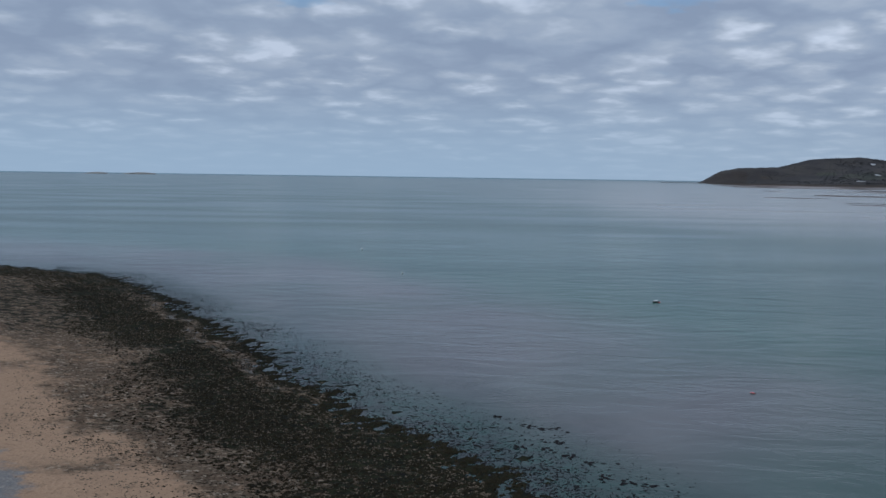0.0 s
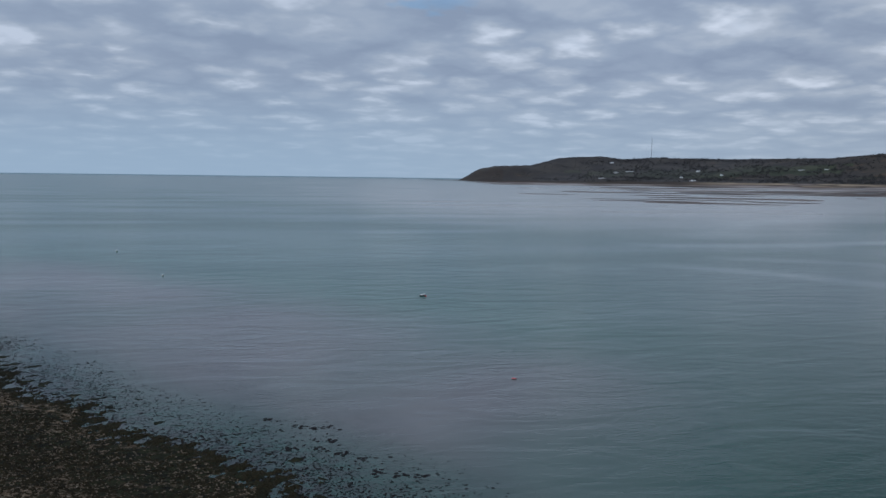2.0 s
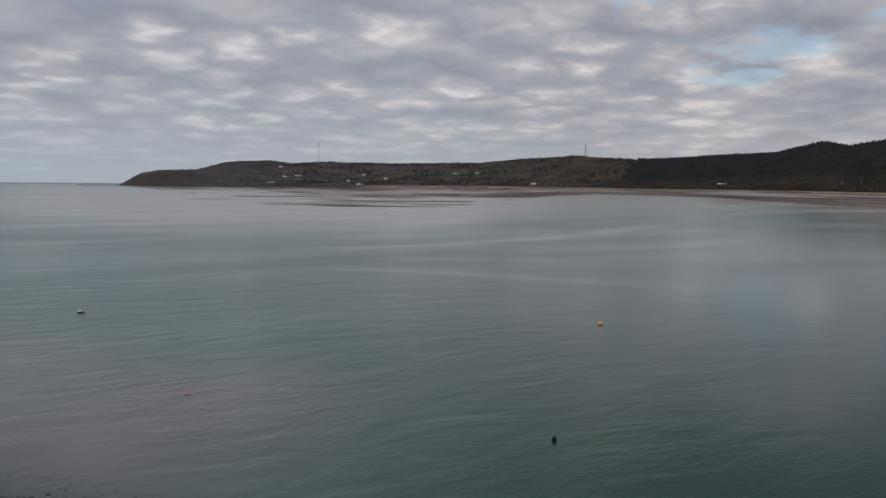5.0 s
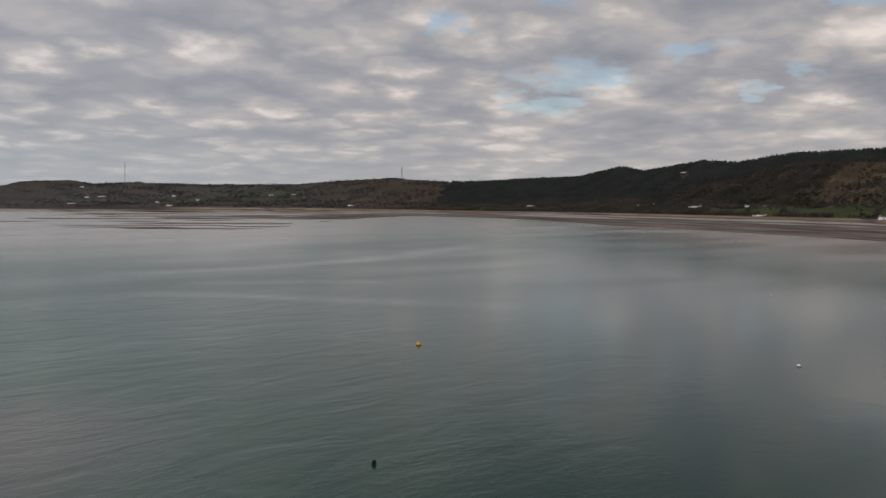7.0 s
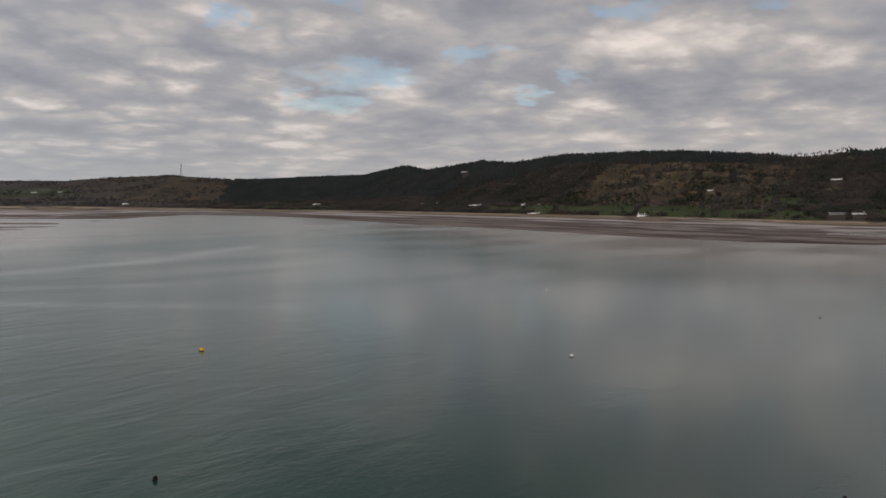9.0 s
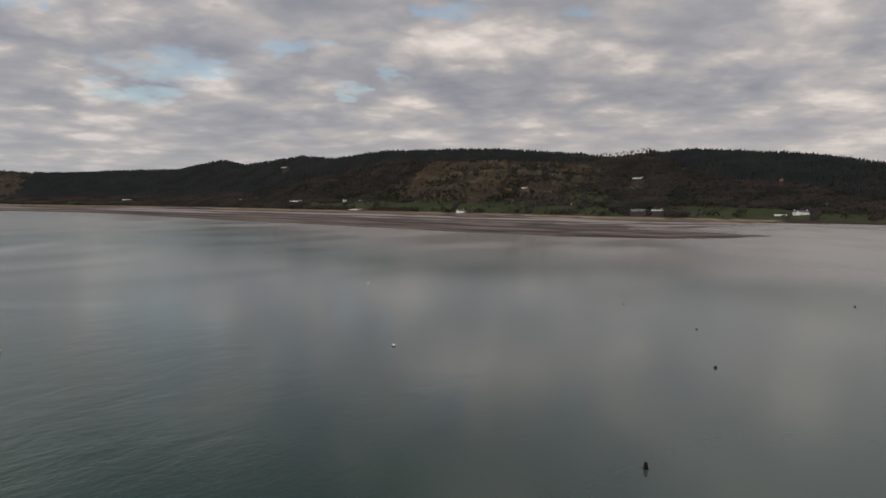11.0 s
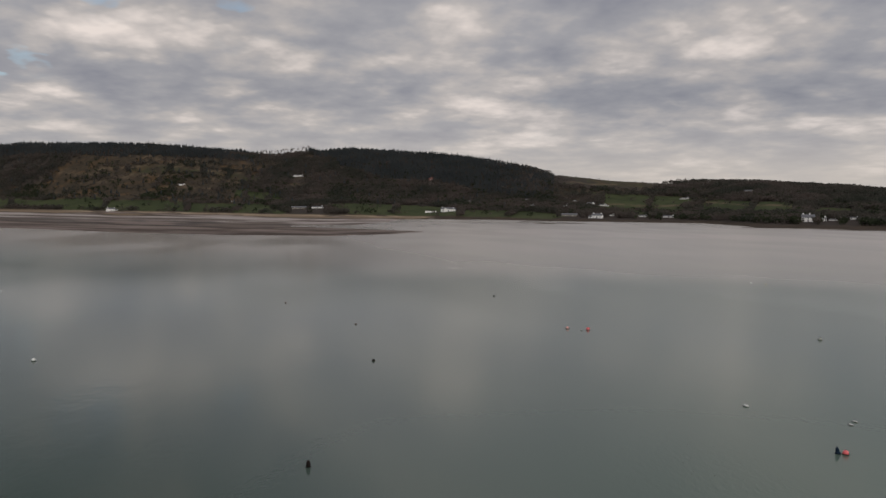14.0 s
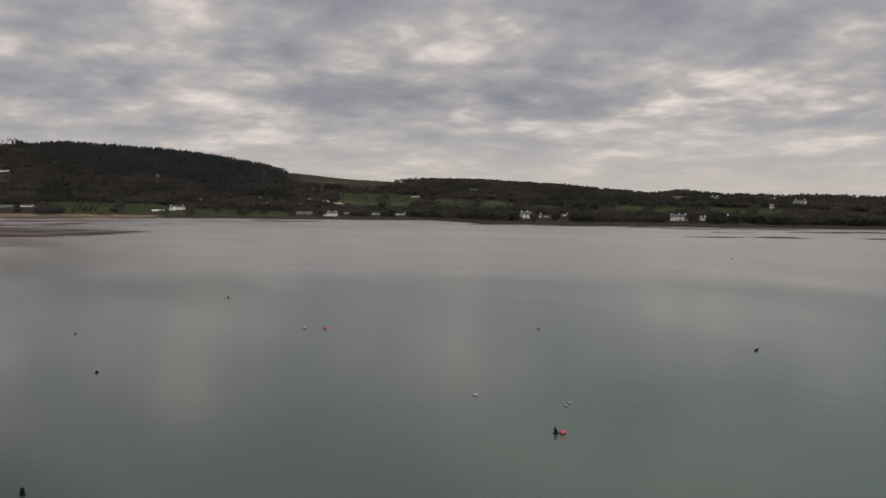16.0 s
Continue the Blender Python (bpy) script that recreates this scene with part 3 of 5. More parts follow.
# smooth drifting lines on the water, and the wake of the orange buoy
SLICKS = [([(74, 140), (87, 121), (97, 99), (108, 78)], 3.4, 1.0), ([(88, 185), (104, 176), (130, 172), (172, 179), (247, 209), (296, 236)], 5.5, 0.9),
          ([(92, 150), (110, 136), (126, 124)], 4.0, 0.7), ([(66.6, 79), (69.2, 69), (69.9, 65.5)], 0.7, 0.8), ([(51, 43), (55, 34), (53, 25), (50, 21)], 1.6, 0.6),
          ([(120, 190), (150, 230), (230, 300)], 12.0, 0.5), ([(10, 300), (120, 310), (200, 300)], 16.0, 0.35), ([(-60, 240), (20, 235), (90, 225)], 9.0, 0.4)]
slick = np.zeros(len(sx))
for pts_, wide_, much_ in SLICKS:
    slick = np.maximum(slick, much_ * line_strength(pts_, wide_))
# dark weed lies under the shallows, pale sand a little further out
beds = np.clip(1 + (off + 0.8 * ripple(sx, sy, 7, 93)) / np.interp(sea_d, [40, 60, 120], [10, 14, 22]), 0, 1) ** 0.8
sandy = np.clip((off + 46) / 16, 0, 1) * np.clip((-3.5 - off) / 6, 0, 1) * np.interp(sea_az, [-25, -8, 4, 18, 27, 36], [0.9, 1, 1, 1, 0.6, 0]) * np.clip(0.85 + 0.3 * ripple(sx, sy, 26, 94), 0, 1)
# sandy water over the flats, its pallor also standing in for reflected sky
silt_sheen_from = np.interp(sea_az, [-10, 5, 15, 30, 38, 44, 58, 66, 76, 86, 100, 118, 145], [900, 420, 260, 230, 240, 400, 440, 290, 205, 175, 180, 175, 170]) * (1 + 0.03 * ripple(sx, sy, 170, 95))
silt_sheen = np.clip((sea_d - silt_sheen_from * 0.92) / (silt_sheen_from * np.interp(sea_az, [60, 84, 92], [0.7, 0.7, 0.22])), 0, 1) ** 0.8 * np.interp(sea_d, [150, 300, 450, 1800, 4000], [0.58, 0.88, 1.0, 0.75, 0.15])
silt_sheen = silt_sheen * np.interp(sea_az, [-10, 5, 14, 38, 46, 56, 66, 74, 145], [0.0, 0.2, 0.75, 0.85, 0.40, 0.55, 0.95, 1.0, 1.0])
silt_sheen = np.maximum(silt_sheen, 0.20 * np.interp(sea_az, [70, 92, 145], [0, 1, 1]) * np.interp(sea_d, [25, 60, 175], [0.6, 1, 1]))
# small waves run together in the distance
rough = np.interp(sea_d, [30, 90, 300, 1200], [0.13, 0.15, 0.17, 0.17]) + 0.04 * np.interp(sea_az, [30, 60], [1, 0]) - 0.025 * np.interp(sea_az, [46, 58, 86, 94], [0, 1, 1, 0]) + 0.07 * np.interp(sea_az, [88, 97], [0, 1]) * np.interp(sea_d, [110, 230], [0, 1])
# body colour dimmed eastwards, raised elsewhere, to offset the brightness of reflected sky
body_gain = np.interp(sea_az, [-30, 20, 38, 66, 78, 95, 115, 140], [1.55, 1.30, 0.82, 0.58, 0.60, 0.78, 1.00, 1.25])
body_gain = 1 + (body_gain - 1) * np.interp(sea_d, [110, 300], [1, 0.2])
point_colour(sea, "surface", np.stack([rough, body_gain, slick], 1))
point_colour(sea, "shallow", np.stack([beds, sandy, silt_sheen], 1))
windward = np.interp(sea_az, [-60, 22, 40, 56, 80, 112, 128, 150], [1.0, 0.9, 0.58, 0.28, 0.10, 0.08, 0.20, 0.3]) * np.clip(-off / 16, 0.25, 1)
# the sheltered water under the hills lies smooth
windward = windward * np.maximum(np.interp(sea_az, [34, 58], [1, 0]), np.interp(sea_d, [80, 165], [1, 0]))
point_colour(sea, "waves", np.stack([np.maximum(windward * np.interp(sea_d, [45, 90, 150], [0.34, 0.20, 0]), np.interp(sea_d, [36, 48, 66], [0.34, 0.26, 0])), windward * np.interp(sea_d, [40, 120, 200, 290], [0.17, 0.17, 0.07, 0]), windward * np.interp(sea_az, [40, 70], [1, 0.5]) * np.interp(sea_d, [40, 150, 320, 520], [0.22, 0.26, 0.14, 0])], 1))
tagged(sea, "calm grey-green sea with wind lanes and slicks", "water", kind="structure")

# ---------------------------------------------------------------- far land and sands
az = np.concatenate([np.arange(14, 16, 0.5), np.arange(16, 146, 0.12), np.arange(146, 151, 1.0)])
dd = np.concatenate([np.arange(400, 1000, 8), np.geomspace(1000, 4300, 170)])
A2, D2 = np.meshgrid(az, dd, indexing="ij")
zl, uu = land_height(A2, D2)
zf = flats_height(A2, D2)
zz = np.where(uu > 0, zl, zf)
gx, gy = D2 * np.sin(np.radians(A2)), D2 * np.cos(np.radians(A2))
ground = mesh_object("ground", np.stack([gx, gy, zz], -1).reshape(-1, 3), grid_faces(len(az), len(dd))[:, ::-1], [M_LAND])


# pastures: azimuth from, to, height share on the slope from, to
FIELDS = [(70, 80, 0.03, 0.24), (80, 86, 0.04, 0.22), (83.6, 86.2, 0.30, 0.42), (88.5, 97.5, 0.02, 0.24), (97.5, 104, 0.04, 0.16), (106.6, 112.4, 0.26, 0.62), (112.8, 118.5, 0.30, 0.55),
          (107.5, 112, 0.14, 0.26), (124.4, 129.0, 0.26, 0.60), (130.4, 135.6, 0.28, 0.64), (135.5, 140, 0.42, 0.6), (65.5, 70, 0.08, 0.24), (119, 124, 0.30, 0.48),
          (28, 34, 0.30, 0.55), (34, 40, 0.45, 0.70), (24, 27, 0.35, 0.55), (50, 56, 0.10, 0.20), (81.0, 83.8, 0.58, 0.68), (76.5, 81, 0.62, 0.70), (103.9, 110.3, 0.74, 0.99)]


def conifer_chance(a, d, u):
    gate = a > 47.5 + 1.9 * u + 0.35 * ripple(d * np.sin(np.radians(a)), d * np.cos(np.radians(a)), 60, 54)
    floor_u = np.interp(a + 1.5 * ripple(d * np.sin(np.radians(a)), d * np.cos(np.radians(a)), 150, 51), [46, 50.5, 62, 70, 83.5, 84.6, 87.8, 88.8, 92, 104, 105], [0.30, 0.35, 0.45, 0.78, 0.82, 1.2, 1.2, 0.8, 0.6, 0.42, 1.3])
    return np.where(u > floor_u, 1.0, 0.02) * gate * (a < 103.6)


def land_cover(a, d, u):
    """Weights of pasture, bracken and sand."""
    x, y = d * np.sin(np.radians(a)), d * np.cos(np.radians(a))
    n = ripple(x, y, 190, 21)
    aw, uw = a + 1.1 * ripple(x, y, 120, 24), u + 0.045 * ripple(x, y, 110, 25)
    pasture = np.zeros(np.shape(a))
    for a0_, a1_, u0_, u1_ in FIELDS:
        pasture = np.maximum(pasture, ((aw > a0_) & (aw < a1_) & (uw > u0_) & (uw < u1_)) * 1.0)
    pasture = np.where((a > 103) & (u > 0.72) & (u < 1.05), pasture * 0.46, pasture)
    pasture = np.where((a > 74) & (a < 85) & (u > 0.5), pasture * 0.47, pasture)
    far = ((a > 22) & (a < 46) & (u > 0.1) & (u < 0.85)) * np.clip(0.02 + 0.40 * ripple(x, y, 260, 23), 0, 1)
    pasture = np.maximum(pasture, far)
    b = a - 1.9 * (u - 0.5) * (a < 56) + np.where(a < 56, 0.5, 3.0) * n - 9.0 * (u - 0.35) * np.clip((80 - a) / 8, 0, 1) * (a > 60)
    fern = np.interp(b, [16, 40, 44, 48.3, 49.0, 68, 72, 84, 86, 103, 106, 116, 118, 150], [0.3, 0.42, 0.78, 0.85, 0.15, 0.2, 0.85, 0.75, 0.3, 0.25, 0.6, 0.4, 0.25, 0.25]) * np.clip(u * 4, 0, 1) + 0.12 * n
    fern = np.where(u < 0.04, 0.5, fern) - 0.6 * (conifer_chance(a, d, u) > 0.5)
    sand = np.clip(1 - u * 60, 0, 1) * np.clip((95.9 - a) / 0.8, 0, 1) * np.where(d > 0.8 * shore(a), np.clip((a - 30.5) / 3.0, 0, 1), 1.0)
    return np.stack([np.clip(pasture, 0, 1), np.clip(fern, 0, 1), sand], -1)


firm_sand = np.interp(A2, [14, 45, 52, 150], [0, 0, 1, 1])
# distance haze painted into the far headland's colour, fading out eastwards
hazed_land = np.interp(A2, [14, 34, 43, 49, 50, 150], [1, 0.85, 0.35, 0.1, 0, 0]) * (uu > 0) * np.clip(0.85 + 0.35 * ripple(gx, gy, 420, 26), 0.4, 1)
rocky_edge = ((A2 > 95.5) | (A2 < 32)) * (uu <= 0.012) * (D2 > 0.8 * shore(A2)) + (A2 < 19.2) * (uu > 0) * (uu < 0.8) * 0.5
# share of the drop seen from the camera, 0 at shore, 1 at water's edge
view_share = np.clip((1 / D2 - 1 / shore(A2)) / np.maximum(1 / np.minimum(tide_edge(A2), shore(A2) - 60) - 1 / shore(A2), 1e-6), 0, 1.2)
# pale grassy banks between the old fields: azimuth from, to, height share at both ends
BANKS = [(73.4, 76.6, 0.48, 0.55), (76.2, 79.4, 0.57, 0.59), (78.6, 82.6, 0.47, 0.45), (74.8, 78.6, 0.66, 0.70), (77.4, 80.8, 0.76, 0.74), (79.2, 83.4, 0.69, 0.66), (72.6, 75.4, 0.60, 0.63), (81.4, 84.6, 0.57, 0.55), (75.6, 79.4, 0.80, 0.83), (86.4, 89.2, 0.50, 0.48), (90.6, 92.4, 0.40, 0.41), (106.5, 112.6, 0.42, 0.44), (104.4, 107.6, 0.80, 0.84), (112.6, 118.2, 0.50, 0.47), (43.0, 47.0, 0.86, 0.90), (125.0, 129.5, 0.52, 0.50)]
bank_share = np.zeros(A2.shape)
for a0_, a1_, u0_, u1_ in BANKS:
    t = (A2 - a0_) / (a1_ - a0_)
    off_ = np.abs(uu - (u0_ + (u1_ - u0_) * t + 0.012 * np.sin(9 * t)))
    bank_share = np.maximum(bank_share, ((t > 0) & (t < 1)) * np.clip(1.4 - off_ / 0.016, 0, 1))
point_colour(ground, "tide", np.stack([view_share, A2 / 100, bank_share], -1).reshape(-1, 3))
point_colour(ground, "shore_kind", np.stack([firm_sand, hazed_land, rocky_edge], -1).reshape(-1, 3))
point_colour(ground, "cover", land_cover(A2, D2, uu).reshape(-1, 3))
tagged(ground, "wooded winter hills, pastures and drying sands across the bay", "land", kind="structure")

# ---------------------------------------------------------------- near beach
bx, by = np.meshgrid(np.arange(-130, 24, 0.36), np.arange(24, 185, 0.36), indexing="ij")
bz, bo = beach_height(bx, by)
beach = mesh_object("beach", np.stack([bx, by, bz], -1).reshape(-1, 3), grid_faces(*bx.shape)[:, ::-1], [M_BEACH])
shingle_edge = np.interp(by, [38, 52, 67, 75, 90, 140], [13.6, 14.4, 16.6, 20, 30, 38])
gravel_edge = np.interp(by, [35, 43, 60, 90], [20.6, 20.6, 29, 46])
worn = bo + 0.7 * ripple(bx, by, 6, 83) + 0.45 * ripple(bx, by, 2.6, 84)
weed = weed_share(by, worn) * np.clip((1.22 - worn / shingle_edge) / 0.22, 0, 1)
gravel = np.clip((bo - gravel_edge) / 4.0 + 0.5, 0, 1)
for px_, py_, wide_, long_, turn_ in ((-15.2, 40.5, 1.6, 6.5, 55), (-29.8, 60.8, 2.2, 4.5, 30)):
    ca, sa = math.cos(radians(turn_)), math.sin(radians(turn_))
    q1, q2 = (bx - px_) * sa + (by - py_) * ca, (bx - px_) * ca - (by - py_) * sa
    weed = np.maximum(weed, 0.42 * np.exp(-((q1 / long_) ** 2 + (q2 / wide_) ** 2)))
bare = np.exp(-((worn - 2.2) / 1.1) ** 2) * np.interp(by, [52, 64, 92, 112], [0.1, 0.8, 0.8, 0.2]) * np.clip(0.7 + 0.6 * ripple(bx, by, 5, 85), 0, 1.2)
point_colour(beach, "zones", np.stack([weed, gravel, bare], -1).reshape(-1, 3))
tagged(beach, "sandy beach with shingle and a dark belt of seaweed at the tide's edge", "beach", kind="structure")

# the beach goes on below and behind the camera
nx, ny = np.meshgrid(np.arange(-330, 25, 4.0), np.arange(-420, 25, 4.0), indexing="ij")
no = beach_offset(nx, ny)
nz = np.where(no > 0, np.minimum(0.05 * no, 3.2) + 11 * np.clip((no - 45) / 90, 0, 1) ** 1.5 + 0.1 * ripple(nx, ny, 30, 71), 0.1 * no)
shore_land = mesh_object("shore_land", np.stack([nx, ny, np.clip(nz, -3, 40)], -1).reshape(-1, 3), grid_faces(*nx.shape)[:, ::-1], [M_BEACH])
back_gravel = np.clip((no - 15) / 10, 0, 1)
point_colour(shore_land, "zones", np.stack([np.clip(1 - no / 14, 0, 1), back_gravel, 0 * no], -1).reshape(-1, 3))
tagged(shore_land, "gravel shore below and behind the viewpoint", "shore", kind="structure")
# plain land further back, out to the shore of the bay
ha = np.radians(np.arange(142, 328, 3.0))
hd = np.linspace(0, 1, 9)
HA, HD = np.meshgrid(ha, hd, indexing="ij")
r0 = np.interp(np.degrees(HA), [142, 170, 205, 230, 300, 327], [740, 600, 330, 130, 140, 260])
HR = r0 + (2600 - r0) * HD
hinter = mesh_object("hinterland", np.stack([HR * np.sin(HA), HR * np.cos(HA), 1.2 + 12 * np.clip(HD * 9, 0, 1) + 40 * HD + 4 * ripple(HR * np.sin(HA), HR * np.cos(HA), 300, 72) * HD], -1).reshape(-1, 3), grid_faces(len(ha), len(hd))[:, ::-1], [M_LAND])
green = np.clip(0.6 + 0.5 * ripple(HR * np.sin(HA), HR * np.cos(HA), 220, 73), 0, 1).ravel()
point_colour(hinter, "cover", np.stack([green, 0.4 + 0 * green, 0 * green], 1))
tagged(hinter, "low farmland behind the beach", "land", kind="structure")

# ---------------------------------------------------------------- helpers for things


def part(name, bm, mat, parent, label=""):
    """Links a bmesh as one mesh object under a thing or a part."""
    me = bpy.data.meshes.new(name)
    bm.to_mesh(me)
    bm.free()
    me.materials.append(mat)
    ob = new(name, me)
    ob.parent = parent
    return tagged(ob, label)


def thing(name, m, label, category, group="", kind=""):
    ob = new(name)
    ob.matrix_world = m
    return tagged(ob, label, category, group, kind)


def box(bm, x0, x1, y0, y1, z0, z1):
    v = [bm.verts.new(c) for c in ((x0, y0, z0), (x1, y0, z0), (x1, y1, z0), (x0, y1, z0), (x0, y0, z1), (x1, y0, z1), (x1, y1, z1), (x0, y1, z1))]
    for f in ((3, 2, 1, 0), (4, 5, 6, 7), (0, 1, 5, 4), (1, 2, 6, 5), (2, 3, 7, 6), (3, 0, 4, 7)):
        bm.faces.new([v[k] for k in f])


def prism(bm, outline, y0, y1):
    """Extrudes an x-z outline from y0 to y1."""
    a = [bm.verts.new((x, y0, z)) for x, z in outline]
    b = [bm.verts.new((x, y1, z)) for x, z in outline]
    bm.faces.new(a)
    bm.faces.new(b[::-1])
    n = len(a)
    for k in range(n):
        bm.faces.new((a[k], b[k], b[(k + 1) % n], a[(k + 1) % n]))
    bmesh.ops.recalc_face_normals(bm, faces=bm.faces)


def lathe(bm, profile, sides=20, wobble=0.0, centre=(0, 0, 0)):
    """Turns a radius-height profile round z."""
    rings = []
    for r, z in profile:
        ring = []
        for k in range(sides):
            a = 2 * math.pi * k / sides
            q = r * (1 + wobble * noise.noise(Vector((math.cos(a) * 1.7, math.sin(a) * 1.7, z * 4 + r))))
            ring.append(bm.verts.new((centre[0] + q * math.cos(a), centre[1] + q * math.sin(a), centre[2] + z)))
        rings.append(ring)
    for p, q in zip(rings[:-1], rings[1:]):
        for k in range(sides):
            bm.faces.new((p[k], p[(k + 1) % sides], q[(k + 1) % sides], q[k]))
    bm.faces.new(rings[0][::-1])
    bm.faces.new(rings[-1])
    for f in bm.faces:
        f.smooth = True


def rod(bm, a, b, r0, r1=None, sides=6):
    a, b = Vector(a), Vector(b)
    r1 = r0 if r1 is None else r1
    q = (b - a).to_track_quat("Z", "Y")
    lo, hi = [], []
    for k in range(sides):
        t = 2 * math.pi * k / sides
        c = q @ Vector((math.cos(t), math.sin(t), 0))
        lo.append(bm.verts.new(a + c * r0))
        hi.append(bm.verts.new(b + c * r1))
    for k in range(sides):
        bm.faces.new((lo[k], lo[(k + 1) % sides], hi[(k + 1) % sides], hi[k]))
    bm.faces.new(lo[::-1])
    bm.faces.new(hi)


def ground_z(x, y):
    a, d = math.degrees(math.atan2(x, y)), math.hypot(x, y)
    z, u = land_height(np.array([a]), np.array([d]))
    return float(z[0])


# ---------------------------------------------------------------- houses across the bay
M_RED_ROOF = plain("red_tile_roof", (0.17, 0.062, 0.050), 0.8, 0.25)
M_CREAM = plain("ruddy_render", (0.22, 0.12, 0.10), 0.85, 0.15)


def house(x, y, wide, style, turn):
    deep = {"A": 0.62, "L": 0.35, "S": 0.4, "R": 0.7, "B": 0.7, "C": 0.42}[style] * wide
    wide *= 0.82
    deep = max(3.4, min(deep, 7.5))
    eaves = {"A": 4.5, "L": 2.6, "S": 2.8, "R": 4.3, "B": 5.2, "C": 5.0}[style]
    eaves *= 0.8 if wide < 8 else 1.0
    rise = {"A": 2.0, "L": 1.0, "S": 1.3, "R": 2.0, "B": 2.8, "C": 2.0}[style] * min(1.0, deep / 6.5)
    # S also gives a grey wall to houses that only look dim
    wall_mat = {"S": M_STONE, "R": M_CREAM}.get(style, M_WHITE)
    roof_mat = M_RED_ROOF if style == "R" else M_SLATE
    label = {"A": "white rendered two-storey house with a slate roof among trees", "L": "long low white cottage with a shallow slate roof", "S": "low grey building with a slate roof",
             "R": "reddish house with a red tiled roof among woods", "B": "large white waterside house with a tall front gable", "C": "long white waterside house with three chimneys"}[style]
    facing = math.degrees(math.atan2(-x, y)) + turn
    tall = 0.85
    eaves, rise = eaves * tall, rise * tall
    h = thing("house", pose(x, y, ground_z(x, y) - 0.9, 0, 0, facing), label, "house", "houses across the bay")
    w = wide / 2
    # local -y is turned towards the camera, across the water
    bm = bmesh.new()
    prism(bm, [(-deep / 2, 0), (deep / 2, 0), (deep / 2, eaves), (0, eaves + rise), (-deep / 2, eaves)], -w, w)
    bmesh.ops.rotate(bm, verts=bm.verts, matrix=Matrix.Rotation(radians(90), 3, "Z"))
    part("wall", bm, wall_mat, h)
    bm = bmesh.new()
    o, t = 0.35, 0.22
    slope = rise / (deep / 2)
    prism(bm, [(-deep / 2 - o, eaves - o * slope + 0.05), (0, eaves + rise + 0.05), (deep / 2 + o, eaves - o * slope + 0.05), (deep / 2 + o, eaves - o * slope + t + 0.05), (0, eaves + rise + t + 0.08), (-deep / 2 - o, eaves - o * slope + t + 0.05)], -w - o, w + o)
    bmesh.ops.rotate(bm, verts=bm.verts, matrix=Matrix.Rotation(radians(90), 3, "Z"))
    part("roof", bm, roof_mat, h)
    stacks = {"A": [-0.85, 0.85], "L": [0.8], "S": [], "R": [0.8], "B": [-0.8, 0.3], "C": [-0.95, 0.1, 0.95]}[style]
    for s in stacks:
        bm = bmesh.new()
        cx = s * (w - 0.5)
        box(bm, cx - 0.5, cx + 0.5, -0.4, 0.4, eaves + rise * 0.5, eaves + rise + 0.9)
        box(bm, cx - 0.6, cx + 0.6, -0.5, 0.5, eaves + rise + 0.75, eaves + rise + 0.95)
        rod(bm, (cx, 0, eaves + rise + 0.9), (cx, 0, eaves + rise + 1.3), 0.16, 0.14)
        part("chimney", bm, wall_mat, h)
    if style in "AB" and wide > 12:
        # a gabled wing towards the water
        gx, gw = (-0.45 if style == "A" else 0.1) * w, 0.24 * wide
        bm = bmesh.new()
        prism(bm, [(gx - gw / 2, 0), (gx + gw / 2, 0), (gx + gw / 2, eaves * 0.97), (gx, eaves + rise * 0.85), (gx - gw / 2, eaves * 0.97)], -deep / 2 - 2.2, -deep / 2 + 0.4)
        part("gable_wing", bm, wall_mat, h)
        bm = bmesh.new()
        for sg in (-1, 1):
            prism(bm, [(gx, eaves + rise * 0.85 + 0.03), (gx + sg * (gw / 2 + 0.3), eaves * 0.97 - 0.3), (gx + sg * (gw / 2 + 0.3), eaves * 0.97 - 0.08), (gx, eaves + rise * 0.85 + 0.26)], -deep / 2 - 2.45, 0.0)
        part("wing_roof", bm, roof_mat, h)
    # a lower range at one end, with a roof of its own
    if style in "ALC" and wide > 7:
        side = 1 if int(abs(x) + abs(y)) % 2 else -1
        run, low, back_ = 0.34 * wide, eaves * 0.62, deep * 0.74
        x0, x1 = sorted((side * w, side * (w + run)))
        bm = bmesh.new()
        prism(bm, [(-back_ / 2, 0), (back_ / 2, 0), (back_ / 2, low), (0, low + rise * 0.6), (-back_ / 2, low)], -x1, -x0)
        bmesh.ops.rotate(bm, verts=bm.verts, matrix=Matrix.Rotation(radians(90), 3, "Z"))
        part("side_range", bm, wall_mat, h)
        bm = bmesh.new()
        fall = rise * 0.6 / (back_ / 2)
        prism(bm, [(-back_ / 2 - 0.25, low - 0.25 * fall + 0.04), (0, low + rise * 0.6 + 0.04), (back_ / 2 + 0.25, low - 0.25 * fall + 0.04), (back_ / 2 + 0.25, low - 0.25 * fall + 0.22), (0, low + rise * 0.6 + 0.24), (-back_ / 2 - 0.25, low - 0.25 * fall + 0.22)], -x1 - 0.2, -x0 + (0.2 if side < 0 else -0.0))
        bmesh.ops.rotate(bm, verts=bm.verts, matrix=Matrix.Rotation(radians(90), 3, "Z"))
        part("side_roof", bm, roof_mat, h)
        bm = bmesh.new()
        cx = (x0 + x1) / 2
        box(bm, cx - 0.4, cx + 0.4, -back_ / 2 - 0.03, -back_ / 2 + 0.02, 1.3, 2.1)
        part("side_window", bm, M_GLASS, h, "dark pane in the lower range")
    # windows and a door on the water side
    cols = max(2, int(wide / 3.0))
    floors = 2 if eaves > 4 else 1
